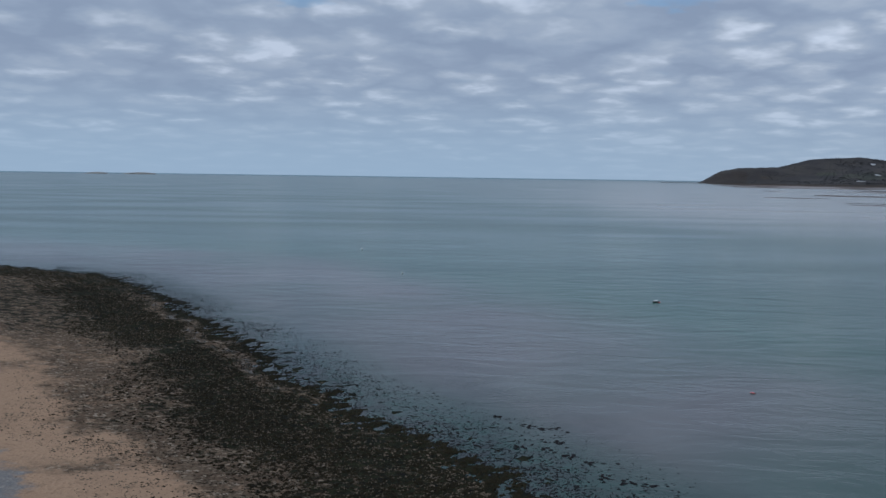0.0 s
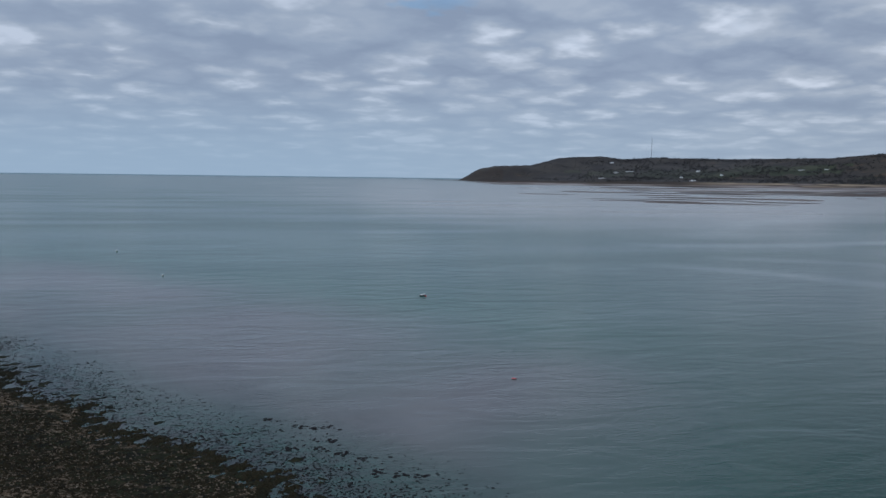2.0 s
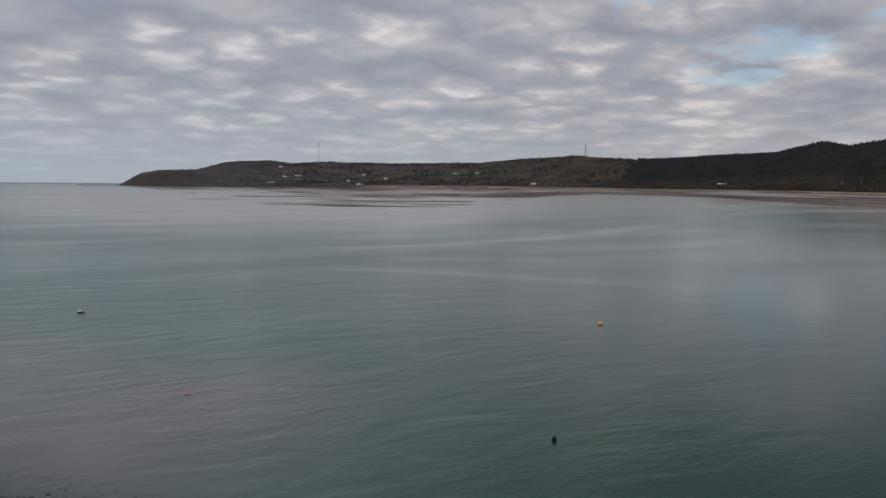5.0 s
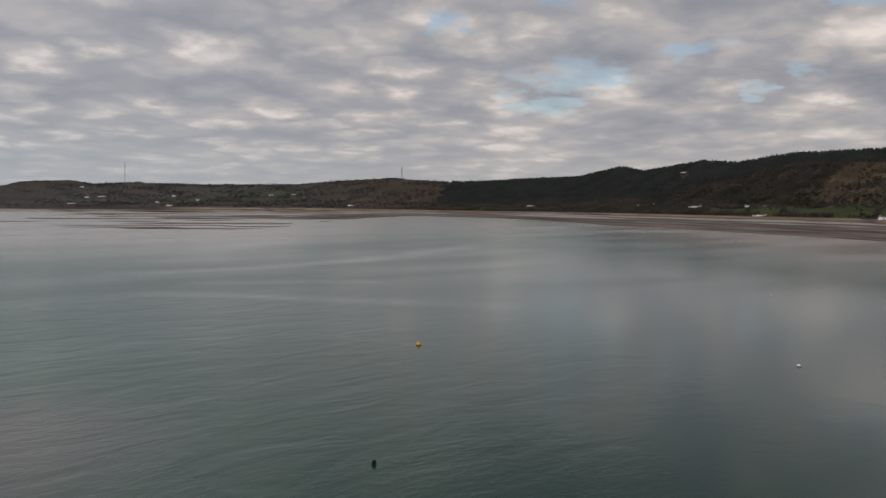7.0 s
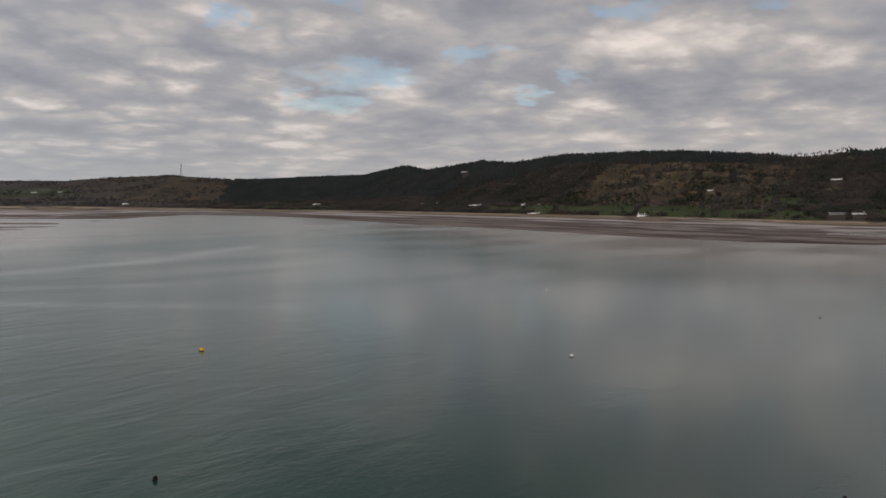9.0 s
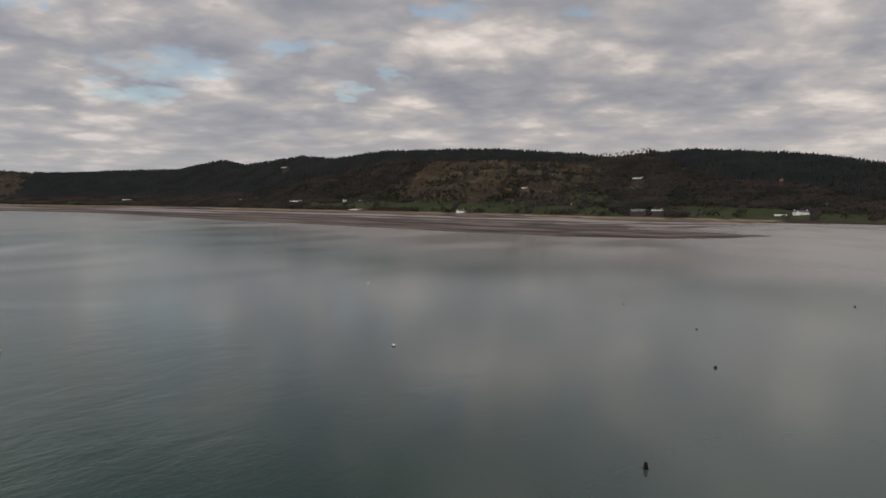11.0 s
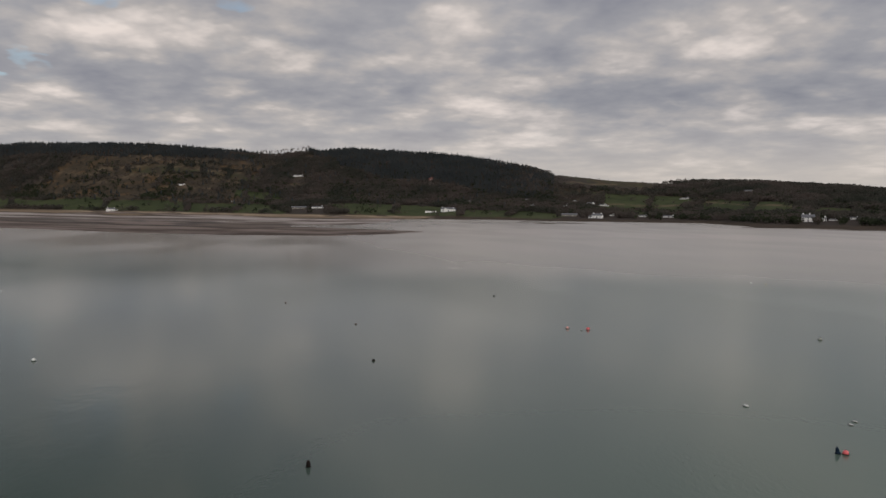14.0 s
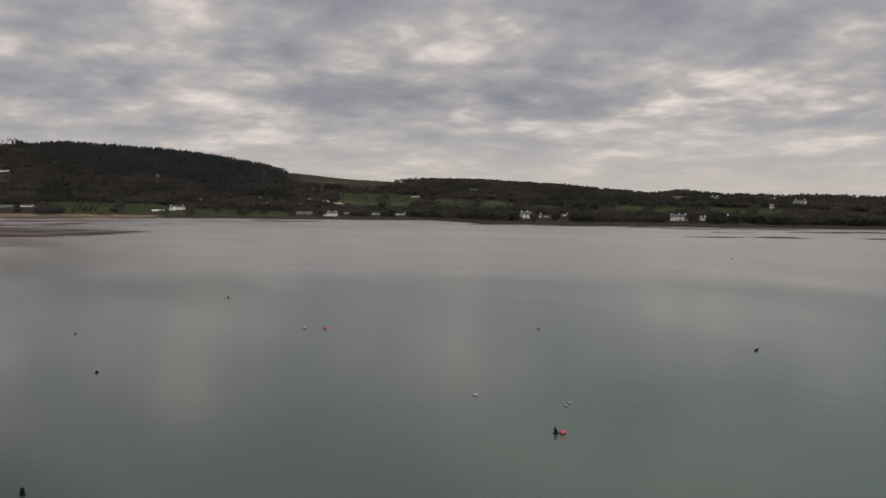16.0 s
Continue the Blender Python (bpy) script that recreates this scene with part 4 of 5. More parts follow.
    for f in range(floors):
        for c in range(cols):
            px = -w + (c + 0.5) * wide / cols
            pz = 1.5 + f * 1.75
            if style in "AB" and wide > 12 and abs(px - gx) < gw / 2 + 0.3:
                continue
            if f == 0 and c == cols // 2:
                bm = bmesh.new()
                box(bm, px - 0.48, px + 0.48, -deep / 2 - 0.05, -deep / 2 + 0.1, 0.5, 2.7)
                part("door", bm, M_SLATE, h, "dark painted door")
                continue
            bm = bmesh.new()
            for x0, x1, z0, z1 in ((-0.5, 0.5, -0.1, 0), (-0.45, 0.45, 0.95, 1.03), (-0.45, -0.37, 0, 0.95), (0.37, 0.45, 0, 0.95), (-0.04, 0.04, 0, 0.95)):
                box(bm, px + x0, px + x1, -deep / 2 - 0.09, -deep / 2 + 0.05, pz + z0, pz + z1)
            win = part("window", bm, M_WHITE, h)
            bm = bmesh.new()
            box(bm, px - 0.4, px + 0.4, -deep / 2 - 0.03, -deep / 2 + 0.02, pz, pz + 0.97)
            part("pane", bm, M_GLASS, win)
    return h


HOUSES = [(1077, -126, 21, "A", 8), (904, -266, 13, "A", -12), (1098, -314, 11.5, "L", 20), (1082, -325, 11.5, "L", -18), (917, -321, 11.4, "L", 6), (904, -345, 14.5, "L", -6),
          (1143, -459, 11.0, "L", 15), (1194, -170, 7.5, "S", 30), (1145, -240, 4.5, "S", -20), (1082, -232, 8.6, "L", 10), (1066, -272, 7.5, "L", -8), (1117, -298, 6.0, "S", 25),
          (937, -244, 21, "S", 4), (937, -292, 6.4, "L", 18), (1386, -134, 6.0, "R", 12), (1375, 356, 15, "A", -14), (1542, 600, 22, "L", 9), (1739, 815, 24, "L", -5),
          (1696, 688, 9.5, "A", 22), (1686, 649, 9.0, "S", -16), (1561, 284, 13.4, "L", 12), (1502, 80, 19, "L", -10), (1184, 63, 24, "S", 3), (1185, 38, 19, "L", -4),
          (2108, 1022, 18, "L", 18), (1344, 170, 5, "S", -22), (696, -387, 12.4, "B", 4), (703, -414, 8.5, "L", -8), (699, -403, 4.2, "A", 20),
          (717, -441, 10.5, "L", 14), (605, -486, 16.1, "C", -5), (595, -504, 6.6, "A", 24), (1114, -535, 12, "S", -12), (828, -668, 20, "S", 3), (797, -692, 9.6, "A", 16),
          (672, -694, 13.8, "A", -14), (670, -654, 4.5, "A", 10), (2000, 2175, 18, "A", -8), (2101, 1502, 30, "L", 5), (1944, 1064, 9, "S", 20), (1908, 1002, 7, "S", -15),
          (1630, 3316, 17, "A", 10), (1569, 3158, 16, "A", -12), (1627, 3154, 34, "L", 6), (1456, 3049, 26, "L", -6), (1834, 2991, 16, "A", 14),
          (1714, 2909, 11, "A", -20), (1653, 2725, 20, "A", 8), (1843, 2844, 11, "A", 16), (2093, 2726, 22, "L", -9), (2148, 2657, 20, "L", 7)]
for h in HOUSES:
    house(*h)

# a garden wall and a white pillar by the water
wall_line = thing("garden_wall", pose(1073, -104, ground_z(1073, -104) - 0.4, 0, 0, -95), "low whitewashed garden wall beside a house", "wall")
bm = bmesh.new()
box(bm, -7, 7, -0.3, 0.3, 0, 2.3)
part("wall_run", bm, M_WHITE, wall_line)
bm = bmesh.new()
box(bm, -7.1, 7.1, -0.42, 0.42, 2.3, 2.5)
part("coping", bm, M_STONE, wall_line)
pillar = thing("pillar", pose(577, -515, ground_z(577, -515) - 0.4), "tall white rendered pillar at the water's edge", "pillar")
bm = bmesh.new()
lathe(bm, [(1.0, 0), (0.9, 0.5), (0.8, 5.6), (0.95, 5.7), (0.95, 6.0)], 12)
part("shaft", bm, M_WHITE, pillar)
bm = bmesh.new()
lathe(bm, [(0.9, 6.0), (0.6, 6.4), (0.15, 6.7)], 12)
part("cap", bm, M_WHITE, pillar)

# low skerries on the northern horizon
for sa, sl, shh in ((-21.6, 60, 8.0), (-19.1, 90, 9.0)):
    sk = thing("skerry", pose(4600 * math.sin(radians(sa)), 4600 * math.cos(radians(sa)), 0, 0, 0, -sa), "low dark rocky skerry on the sea horizon", "island")
    bm = bmesh.new()
    lathe(bm, [(1.0, -0.3), (0.96, 0.1), (0.7, 0.55), (0.4, 0.85), (0.1, 1.0)], 28, 0.5)
    bmesh.ops.scale(bm, vec=(sl, 30, shh), verts=bm.verts)
    part("rock", bm, M_STONE, sk)

# ---------------------------------------------------------------- masts
ma, md = radians(28.63), 3880.0
mast = thing("radio_mast", pose(md * math.sin(ma), md * math.cos(ma), ground_z(md * math.sin(ma), md * math.cos(ma)) - 2), "slender guyed steel lattice radio mast on a hilltop", "mast")
bm = bmesh.new()
H, q = 86.0, 0.75
for k in range(3):
    a0_, a1_ = 2 * math.pi * k / 3, 2 * math.pi * (k + 1) / 3
    rod(bm, (q * math.cos(a0_), q * math.sin(a0_), 0), (q * math.cos(a0_), q * math.sin(a0_), H), 0.22, 0.22, 4)
    for j in range(34):
        z0, z1 = j * H / 34, (j + 1) * H / 34
        rod(bm, (q * math.cos(a0_), q * math.sin(a0_), z0), (q * math.cos(a1_), q * math.sin(a1_), z1), 0.12, 0.12, 4)
part("lattice", bm, M_STEEL, mast)
bm = bmesh.new()
rod(bm, (0, 0, H - 0.5), (0, 0, H + 5), 0.3, 0.15)
part("antenna", bm, M_STEEL, mast)
for k in range(3):
    t = 2 * math.pi * k / 3 + 0.4
    for hz in (40, 80):
        bm = bmesh.new()
        rod(bm, (q * math.cos(t), q * math.sin(t), hz), (45 * math.cos(t), 45 * math.sin(t), -3), 0.04, 0.04, 4)
        part("guy_wire", bm, M_STEEL, mast)
ma, md = radians(45.95), 3420.0
tower = thing("radio_tower", pose(md * math.sin(ma), md * math.cos(ma), ground_z(md * math.sin(ma), md * math.cos(ma)) - 2), "tapering steel lattice transmitter tower on a brown hill", "tower")
H = 50.0
corners = lambda z: [((2.6 - 1.9 * z / H) * sx_, (2.6 - 1.9 * z / H) * sy_, z) for sx_, sy_ in ((1, 1), (-1, 1), (-1, -1), (1, -1))]
for k in range(4):
    bm = bmesh.new()
    rod(bm, corners(0)[k], corners(H)[k], 0.30, 0.22, 4)
    part("leg", bm, M_STEEL, tower)
bm = bmesh.new()
for j in range(14):
    lo, hi = corners(j * H / 14), corners((j + 1) * H / 14)
    for k in range(4):
        rod(bm, lo[k], hi[(k + 1) % 4], 0.14, 0.14, 4)
        rod(bm, hi[k], hi[(k + 1) % 4], 0.12, 0.12, 4)
part("bracing", bm, M_STEEL, tower)
bm = bmesh.new()
rod(bm, (0, 0, H), (0, 0, H + 7), 0.35, 0.2)
part("antenna", bm, M_STEEL, tower)

# ---------------------------------------------------------------- buoys and floats on the water


def floats_paint(name, rgb, grime=(0.05, 0.05, 0.035), line=0.10):
    m, N, b, p = material(name)
    n = N.noise(p, 7.0, 5.0, 0.7)
    z = N.add("ShaderNodeSeparateXYZ", Vector=p).outputs[2]
    slime = N.step(N.math("ADD", z, N.math("MULTIPLY", N.math("SUBTRACT", n, 0.5), 0.12)), line, line - 0.08)
    c = N.mix(N.step(n, 0.3, 0.8), rgb, tuple(0.65 * k for k in rgb))
    N.put(b.inputs["Base Color"], N.mix(slime, c, grime))
    b.inputs["Roughness"].default_value = 0.45
    return m


M_ORANGE = floats_paint("orange_buoy_plastic", (0.84, 0.40, 0.02))
M_RED = floats_paint("red_buoy_plastic", (0.84, 0.15, 0.16))
M_PINK = floats_paint("faded_red_plastic", (0.80, 0.42, 0.39))
M_FLOAT = floats_paint("white_float_plastic", (0.75, 0.75, 0.72))
M_FOULED = floats_paint("weed_fouled_white_plastic", (0.72, 0.71, 0.68), (0.014, 0.013, 0.012), 0.21)
M_YELLOW = floats_paint("dull_yellow_plastic", (0.42, 0.38, 0.16))
M_DULL = floats_paint("dull_red_plastic", (0.16, 0.050, 0.045))
M_GREY = floats_paint("weathered_grey_plastic", (0.40, 0.40, 0.36))
M_BLACK = floats_paint("weedy_black_plastic", (0.018, 0.017, 0.015), (0.012, 0.012, 0.008))
M_TAR = floats_paint("weedy_black_timber", (0.017, 0.012, 0.011), (0.008, 0.009, 0.007))
M_NAVY = floats_paint("dark_blue_cloth", (0.010, 0.022, 0.040), (0.010, 0.014, 0.018))
for m_ in (M_TAR, M_NAVY, M_BLACK):
    m_.node_tree.nodes["Principled BSDF"].inputs["Roughness"].default_value = 0.9
    m_.node_tree.nodes["Principled BSDF"].inputs["Specular IOR Level"].default_value = 0.15
M_KELP = leafy("brown_seaweed", (0.006, 0.005, 0.003), (0.034, 0.027, 0.012), 0.1)


def weed_fringe(parent, r, seed, mat):
    """Strands of weed hanging out from the waterline of a float."""
    rg = random.Random(seed)
    bm = bmesh.new()
    for k in range(14):
        a = rg.uniform(0, 2 * math.pi)
        l = r * rg.uniform(0.25, 0.6)
        c, s = math.cos(a), math.sin(a)
        w = r * 0.12
        pts = [(r * 0.8 * c - w * s, r * 0.8 * s + w * c, 0.03), (r * 0.8 * c + w * s, r * 0.8 * s - w * c, 0.03), ((r + l) * c, (r + l) * s, 0.006), ((r + l * 0.6) * c - w * s, (r + l * 0.6) * s + w * c, 0.05)]
        v = [bm.verts.new(q) for q in pts]
        bm.faces.new((v[0], v[1], v[2]))
        bm.faces.new((v[0], v[2], v[3]))
        bm.faces.new((v[1], v[0], v[3]))
        bm.faces.new((v[1], v[3], v[2]))
    part("weed_fringe", bm, mat, parent, "dark weed at the waterline")


def ball_buoy(x, y, r, mat, label, seed=0, sink=0.35):
    r *= 0.80
    b = thing("mooring_buoy", pose(x, y, 0, 6, -4, 40 * seed), label, "buoy", "mooring buoys")
    bm = bmesh.new()
    lathe(bm, [(r * max(0.06, math.sin(math.pi * k / 12)), -r * math.cos(math.pi * k / 12) + r * (1 - 2 * sink)) for k in range(13)], 20)
    part("body", bm, mat, b)
    top = 2 * r * (1 - sink)
    bm = bmesh.new()
    lathe(bm, [(r * 0.22, top - r * 0.12), (r * 0.22, top + r * 0.10), (r * 0.12, top + r * 0.14)], 12)
    part("collar", bm, M_BLACK, b, "dark top fitting")
    bm = bmesh.new()
    for k in range(10):
        t0, t1 = math.pi * k / 10, math.pi * (k + 1) / 10
        rod(bm, (r * 0.2 * math.cos(t0), 0, top + r * 0.1 + r * 0.24 * math.sin(t0)), (r * 0.2 * math.cos(t1), 0, top + r * 0.1 + r * 0.24 * math.sin(t1)), r * 0.05)
    part("mooring_eye", bm, M_STEEL, b)
    weed_fringe(b, r * 0.95, seed, M_KELP)
    return b


def long_float(x, y, l, r, mat, turn, label, seed=0, tail=True):
    l, r = l * 0.85, r * 0.8
    b = thing("net_float", pose(x, y, r * 0.25, 0, 0, turn), label, "float", "floats on the water")
    bm = bmesh.new()
    lathe(bm, [(r * 0.3, -l / 2), (r * 0.85, -l / 2 + r * 0.4), (r, -l / 4), (r, l / 4), (r * 0.85, l / 2 - r * 0.4), (r * 0.3, l / 2)], 14)
    bmesh.ops.rotate(bm, verts=bm.verts, matrix=Matrix.Rotation(radians(90), 3, "Y"))
    part("body", bm, mat, b)
    bm = bmesh.new()
    lathe(bm, [(r * 0.28, l / 2 - 0.02), (r * 0.34, l / 2 + r * 0.5), (r * 0.18, l / 2 + r * 0.6)], 10)
    bmesh.ops.rotate(bm, verts=bm.verts, matrix=Matrix.Rotation(radians(90), 3, "Y"))
    part("end_eye", bm, M_BLACK, b)
    if tail:
        weed_fringe(b, r * 1.1, seed, M_KELP)
    return b


def weedy_post(x, y, r, h, seed, lean):
    b = thing("mooring_post", pose(x, y, 0, lean, 6, 50 * seed), "dark weed-covered mooring post standing out of the water", "post")
    bm = bmesh.new()
    lathe(bm, [(r * 0.7, -0.6), (r * 0.80, 0.0), (r, h * 0.30), (r * 0.96, h * 0.62), (r * 0.78, h * 0.86), (r * 0.3, h)], 16, 0.4)
    for v in bm.verts:
        v.co.x -= 0.35 * r * max(0.0, v.co.z / h) ** 2
    part("post", bm, M_TAR, b)
    weed_fringe(b, r, seed, M_KELP)
    return b


ball_buoy(69.7, 65.1, 0.31, M_ORANGE, "round orange-yellow mooring buoy afloat", 1, 0.28)
ball_buoy(85.9, 29.9, 0.26, M_FLOAT, "round white mooring buoy afloat", 2)
ball_buoy(152.8, 57.8, 0.17, M_FLOAT, "round white mooring buoy afloat", 3)
ball_buoy(104.8, -26.8, 0.27, M_PINK, "faded red mooring buoy with a weedy foot", 4)
ball_buoy(103.7, -29.1, 0.30, M_RED, "round red mooring buoy afloat", 5)
ball_buoy(49.9, -30.1, 0.24, M_RED, "bright red mooring buoy beside a dark marker", 6, 0.25)
ball_buoy(94.2, -53.8, 0.27, M_GREY, "grey weathered mooring buoy afloat", 7)
ball_buoy(71.3, -67.2, 0.19, M_BLACK, "small black mooring buoy afloat", 8)
ball_buoy(71.9, -68.0, 0.16, M_BLACK, "small black mooring buoy afloat", 9)
ball_buoy(83.9, -2.2, 0.19, M_BLACK, "small black mooring buoy afloat", 10)
ball_buoy(109.9, -0.8, 0.15, M_DULL, "small dull red mooring buoy afloat", 11)
ball_buoy(143.5, -24.2, 0.22, M_BLACK, "small black mooring buoy afloat", 12)
ball_buoy(-16.1, 174.1, 0.24, M_FLOAT, "round white mooring buoy afloat", 13)
ball_buoy(-6.0, 132.2, 0.20, M_FLOAT, "round white mooring buoy afloat", 14)
ball_buoy(201.8, -181.7, 0.26, M_BLACK, "small black mooring buoy afloat", 15)
ball_buoy(166.6, -80.5, 0.20, M_FLOAT, "round white mooring buoy afloat", 16)
ball_buoy(163.8, -82.2, 0.20, M_YELLOW, "dull yellow mooring buoy afloat", 17)
ball_buoy(134.5, 9.6, 0.16, M_DULL, "small dull red mooring buoy afloat", 18)
long_float(26.1, 105.0, 0.95, 0.24, M_FOULED, 12, "white net float trailing dark weed", 20)
ball_buoy(26.4, 104.4, 0.13, M_RED, "small red buoy tied to a white float", 21)
long_float(22.0, 60.2, 0.42, 0.10, M_RED, -25, "small orange-red net float", 22)
long_float(62.7, -29.8, 0.55, 0.16, M_FLOAT, 20, "white net float lying on the water", 23)
long_float(56.7, -34.6, 0.42, 0.10, M_FLOAT, 15, "slim white net float on a loose line", 24)
long_float(57.5, -35.4, 0.42, 0.10, M_FLOAT, 40, "slim white net float on a loose line", 25)
long_float(103.2, -28.1, 0.25, 0.09, M_FLOAT, 5, "tiny white float beside a red buoy", 26)
weedy_post(35.6, 36.9, 0.12, 0.28, 1, 5)
weedy_post(50.0, 2.6, 0.125, 0.42, 2, -6)
# the dark flagged marker beside the red buoy
marker = thing("marker_buoy", pose(50.05, -29.68, 0, 0, 10, 60), "dark blue dan marker with a furled flag, leaning", "buoy")
bm = bmesh.new()
lathe(bm, [(0.06, -0.15), (0.15, -0.05), (0.17, 0.08), (0.11, 0.18), (0.04, 0.21)], 14, 0.15)
part("float_body", bm, M_NAVY, marker)
bm = bmesh.new()
rod(bm, (0, 0, 0.18), (0.0, 0, 0.48), 0.03)
part("staff", bm, M_NAVY, marker)
bm = bmesh.new()
lathe(bm, [(0.07, 0.12), (0.11, 0.20), (0.12, 0.32), (0.07, 0.42)], 10, 0.5)
part("furled_flag", bm, M_NAVY, marker, "dark furled cloth")

# ---------------------------------------------------------------- seaweed and stones on the beach


def lumps(name, x, y, z, size, flat, mat, seed):
    """Many small uneven humps joined into one mesh."""
    r = np.random.default_rng(seed)
    n = len(x)
    t = np.arange(5) * 2 * np.pi / 5
    ring0 = np.stack([np.cos(t), np.sin(t), 0 * t - 0.25], 1)
    base = np.concatenate([ring0, [[0, 0, 0.9]]])
    v = base[None] * (1 + r.uniform(-0.45, 0.45, (n, 6, 1)))
    v[:, 5, :2] += r.uniform(-0.45, 0.45, (n, 2))
    v[:, :, 2] *= flat
    a = r.uniform(0, 2 * np.pi, n)
    stretch = r.uniform(0.6, 1.7, n)
    vx = v[:, :, 0] * stretch[:, None]
    vy = v[:, :, 1]
    c, s = np.cos(a)[:, None], np.sin(a)[:, None]
    V = np.stack([(vx * c - vy * s), (vx * s + vy * c), v[:, :, 2]], -1) * size[:, None, None]
    V += np.stack([x, y, z], -1)[:, None]
    F = np.array([(k, (k + 1) % 5, 5) for k in range(5)])[None] + (np.arange(n) * 6)[:, None, None]
    return mesh_object(name, V.reshape(-1, 3), F.reshape(-1, 3), [mat], smooth=False)


def strewn(n, low, high, seed, power=1.0, belts=False):
    """Random places on the beach between two distances from the waterline."""
    r = np.random.default_rng(seed)
    xs, ys, zs = [], [], []
    have = 0
    while have < n:
        x, y = r.uniform(-95, 14, 60000), r.uniform(30, 165, 60000)
        keep = (np.degrees(np.arctan2(x, y)) > -32) & (r.uniform(0, 1, 60000) < np.clip(60 / np.hypot(x, y), 0, 1) ** 1.0)
        x, y = x[keep], y[keep]
        z, o = beach_height(x, y)
        w = np.clip((o - low) / (high - low), 0, 1)
        if belts:
            w = 1 - np.clip((weed_share(y, o + 0.7 * ripple(x, y, 6, 83) + 0.45 * ripple(x, y, 2.6, 84)) - 0.38) / 0.55, 0.04, 1)
        patchy = np.clip(0.75 + 0.55 * ripple(x, y, 9, 81) + 0.4 * ripple(x, y, 3.5, 82), 0.12, 1) ** np.clip(o / 2, 0, 1)
        keep = (o > low) & (o < high) & (r.uniform(0, 1, len(x)) < (1 - w) ** (power * np.interp(y, [42, 62, 80], [0.35, 1, 1])) * patchy)
        xs.append(x[keep]), ys.append(y[keep]), zs.append(z[keep])
        have += keep.sum()
    return np.concatenate(xs)[:n], np.concatenate(ys)[:n], np.concatenate(zs)[:n]


M_PEBBLE = leafy("beach_stones", (0.042, 0.033, 0.023), (0.24, 0.178, 0.120), 0.0)
M_STRAND = leafy("dried_seaweed", (0.014, 0.011, 0.006), (0.060, 0.043, 0.024), 0.2)
r2 = np.random.default_rng(31)
x, y, z = strewn(52000, -1.0, 12.5, 1, 1.4, True)
ob = lumps("seaweed_belt", x, y, z, r2.uniform(0.04, 0.13, len(x)) * r2.choice([0.7, 1.0, 1.5], len(x)), 0.42, M_KELP, 2)
tagged(ob, "thick belt of dark brown seaweed along the tide's edge", "seaweed", kind="stuff")
x, y, z = strewn(24000, 4.0, 17.0, 3, 1.1)
ob = lumps("strewn_seaweed", x, y, z, r2.uniform(0.03, 0.09, len(x)) * r2.choice([0.6, 0.9, 1.4], len(x)), 0.4, M_STRAND, 4)
tagged(ob, "scattered tufts of dark seaweed on shingle", "seaweed", kind="stuff")
x, y, z = strewn(140, 12.0, 34.0, 13, 0.6)
ob = lumps("stranded_tufts", x, y, z, r2.uniform(0.03, 0.085, len(x)), 0.4, M_STRAND, 14)
tagged(ob, "a few dark tufts of weed on the open sand", "seaweed", kind="stuff")
x, y, z = strewn(30000, 1.0, 19.0, 5, 0.7)
ob = lumps("beach_stones", x, y, z, r2.uniform(0.025, 0.08, len(x)), 0.6, M_PEBBLE, 6)
tagged(ob, "brown and grey beach stones", "stones", kind="stuff")
# fronds that break the surface of the shallows
M_WETWEED = leafy("wet_seaweed", (0.008, 0.007, 0.008), (0.024, 0.021, 0.021), 0.05)
r = np.random.default_rng(41)
x, y = r.uniform(-60, 16, 420000), r.uniform(34, 135, 420000)
o = beach_offset(x, y)
patchy = ripple(x, y, 9, 42) + 0.7 * ripple(x, y, 4, 43)
keep = (o < 0.5) & (o > -10.5) & (np.degrees(np.arctan2(x, y)) > -24) & (r.uniform(0, 1, len(x)) < 2.2 * np.clip(1 + o / 10.0, 0, 1) ** 2.6 * np.clip(0.9 + 0.55 * patchy, 0, 1.6))
x, y = x[keep], y[keep]
ob = lumps("floating_seaweed", x, y, np.zeros(len(x)) + 0.012, r.uniform(0.025, 0.08, len(x)) * r.choice([0.55, 0.8, 1.4], len(x), p=[0.5, 0.4, 0.1]), 0.12, M_WETWEED, 7)
tagged(ob, "seaweed fronds breaking the surface of the shallows", "seaweed", kind="stuff")
# the larger clumps standing clear of the rest
rk = random.Random(5)
CLUMPS = [(9.3, 41.8), (10.3, 41.3), (8.3, 42.4), (6.1, 50.8), (6.9, 50.9), (6.6, 48.3), (7.0, 45.9), (7.9, 44.6), (5.2, 51.6), (5.9, 46.8), (4.4, 47.2), (3.6, 53.4)]
for k, (cx, cy) in enumerate(CLUMPS):
    c = thing("seaweed_clump", pose(cx, cy, 0, 0, 0, 37 * k), "dark seaweed clump lying at the water's surface", "seaweed", "clumps in the shallows")
    bm = bmesh.new()
    for j in range(9):
        lathe(bm, [(0.11, -0.1), (0.13, 0.008), (0.08, 0.03), (0.02, 0.04)], 8, 0.5, (rk.gauss(0, 0.24), rk.gauss(0, 0.16), rk.uniform(-0.03, 0.01)))
    part("fronds", bm, M_WETWEED, c)

# ---------------------------------------------------------------- woods


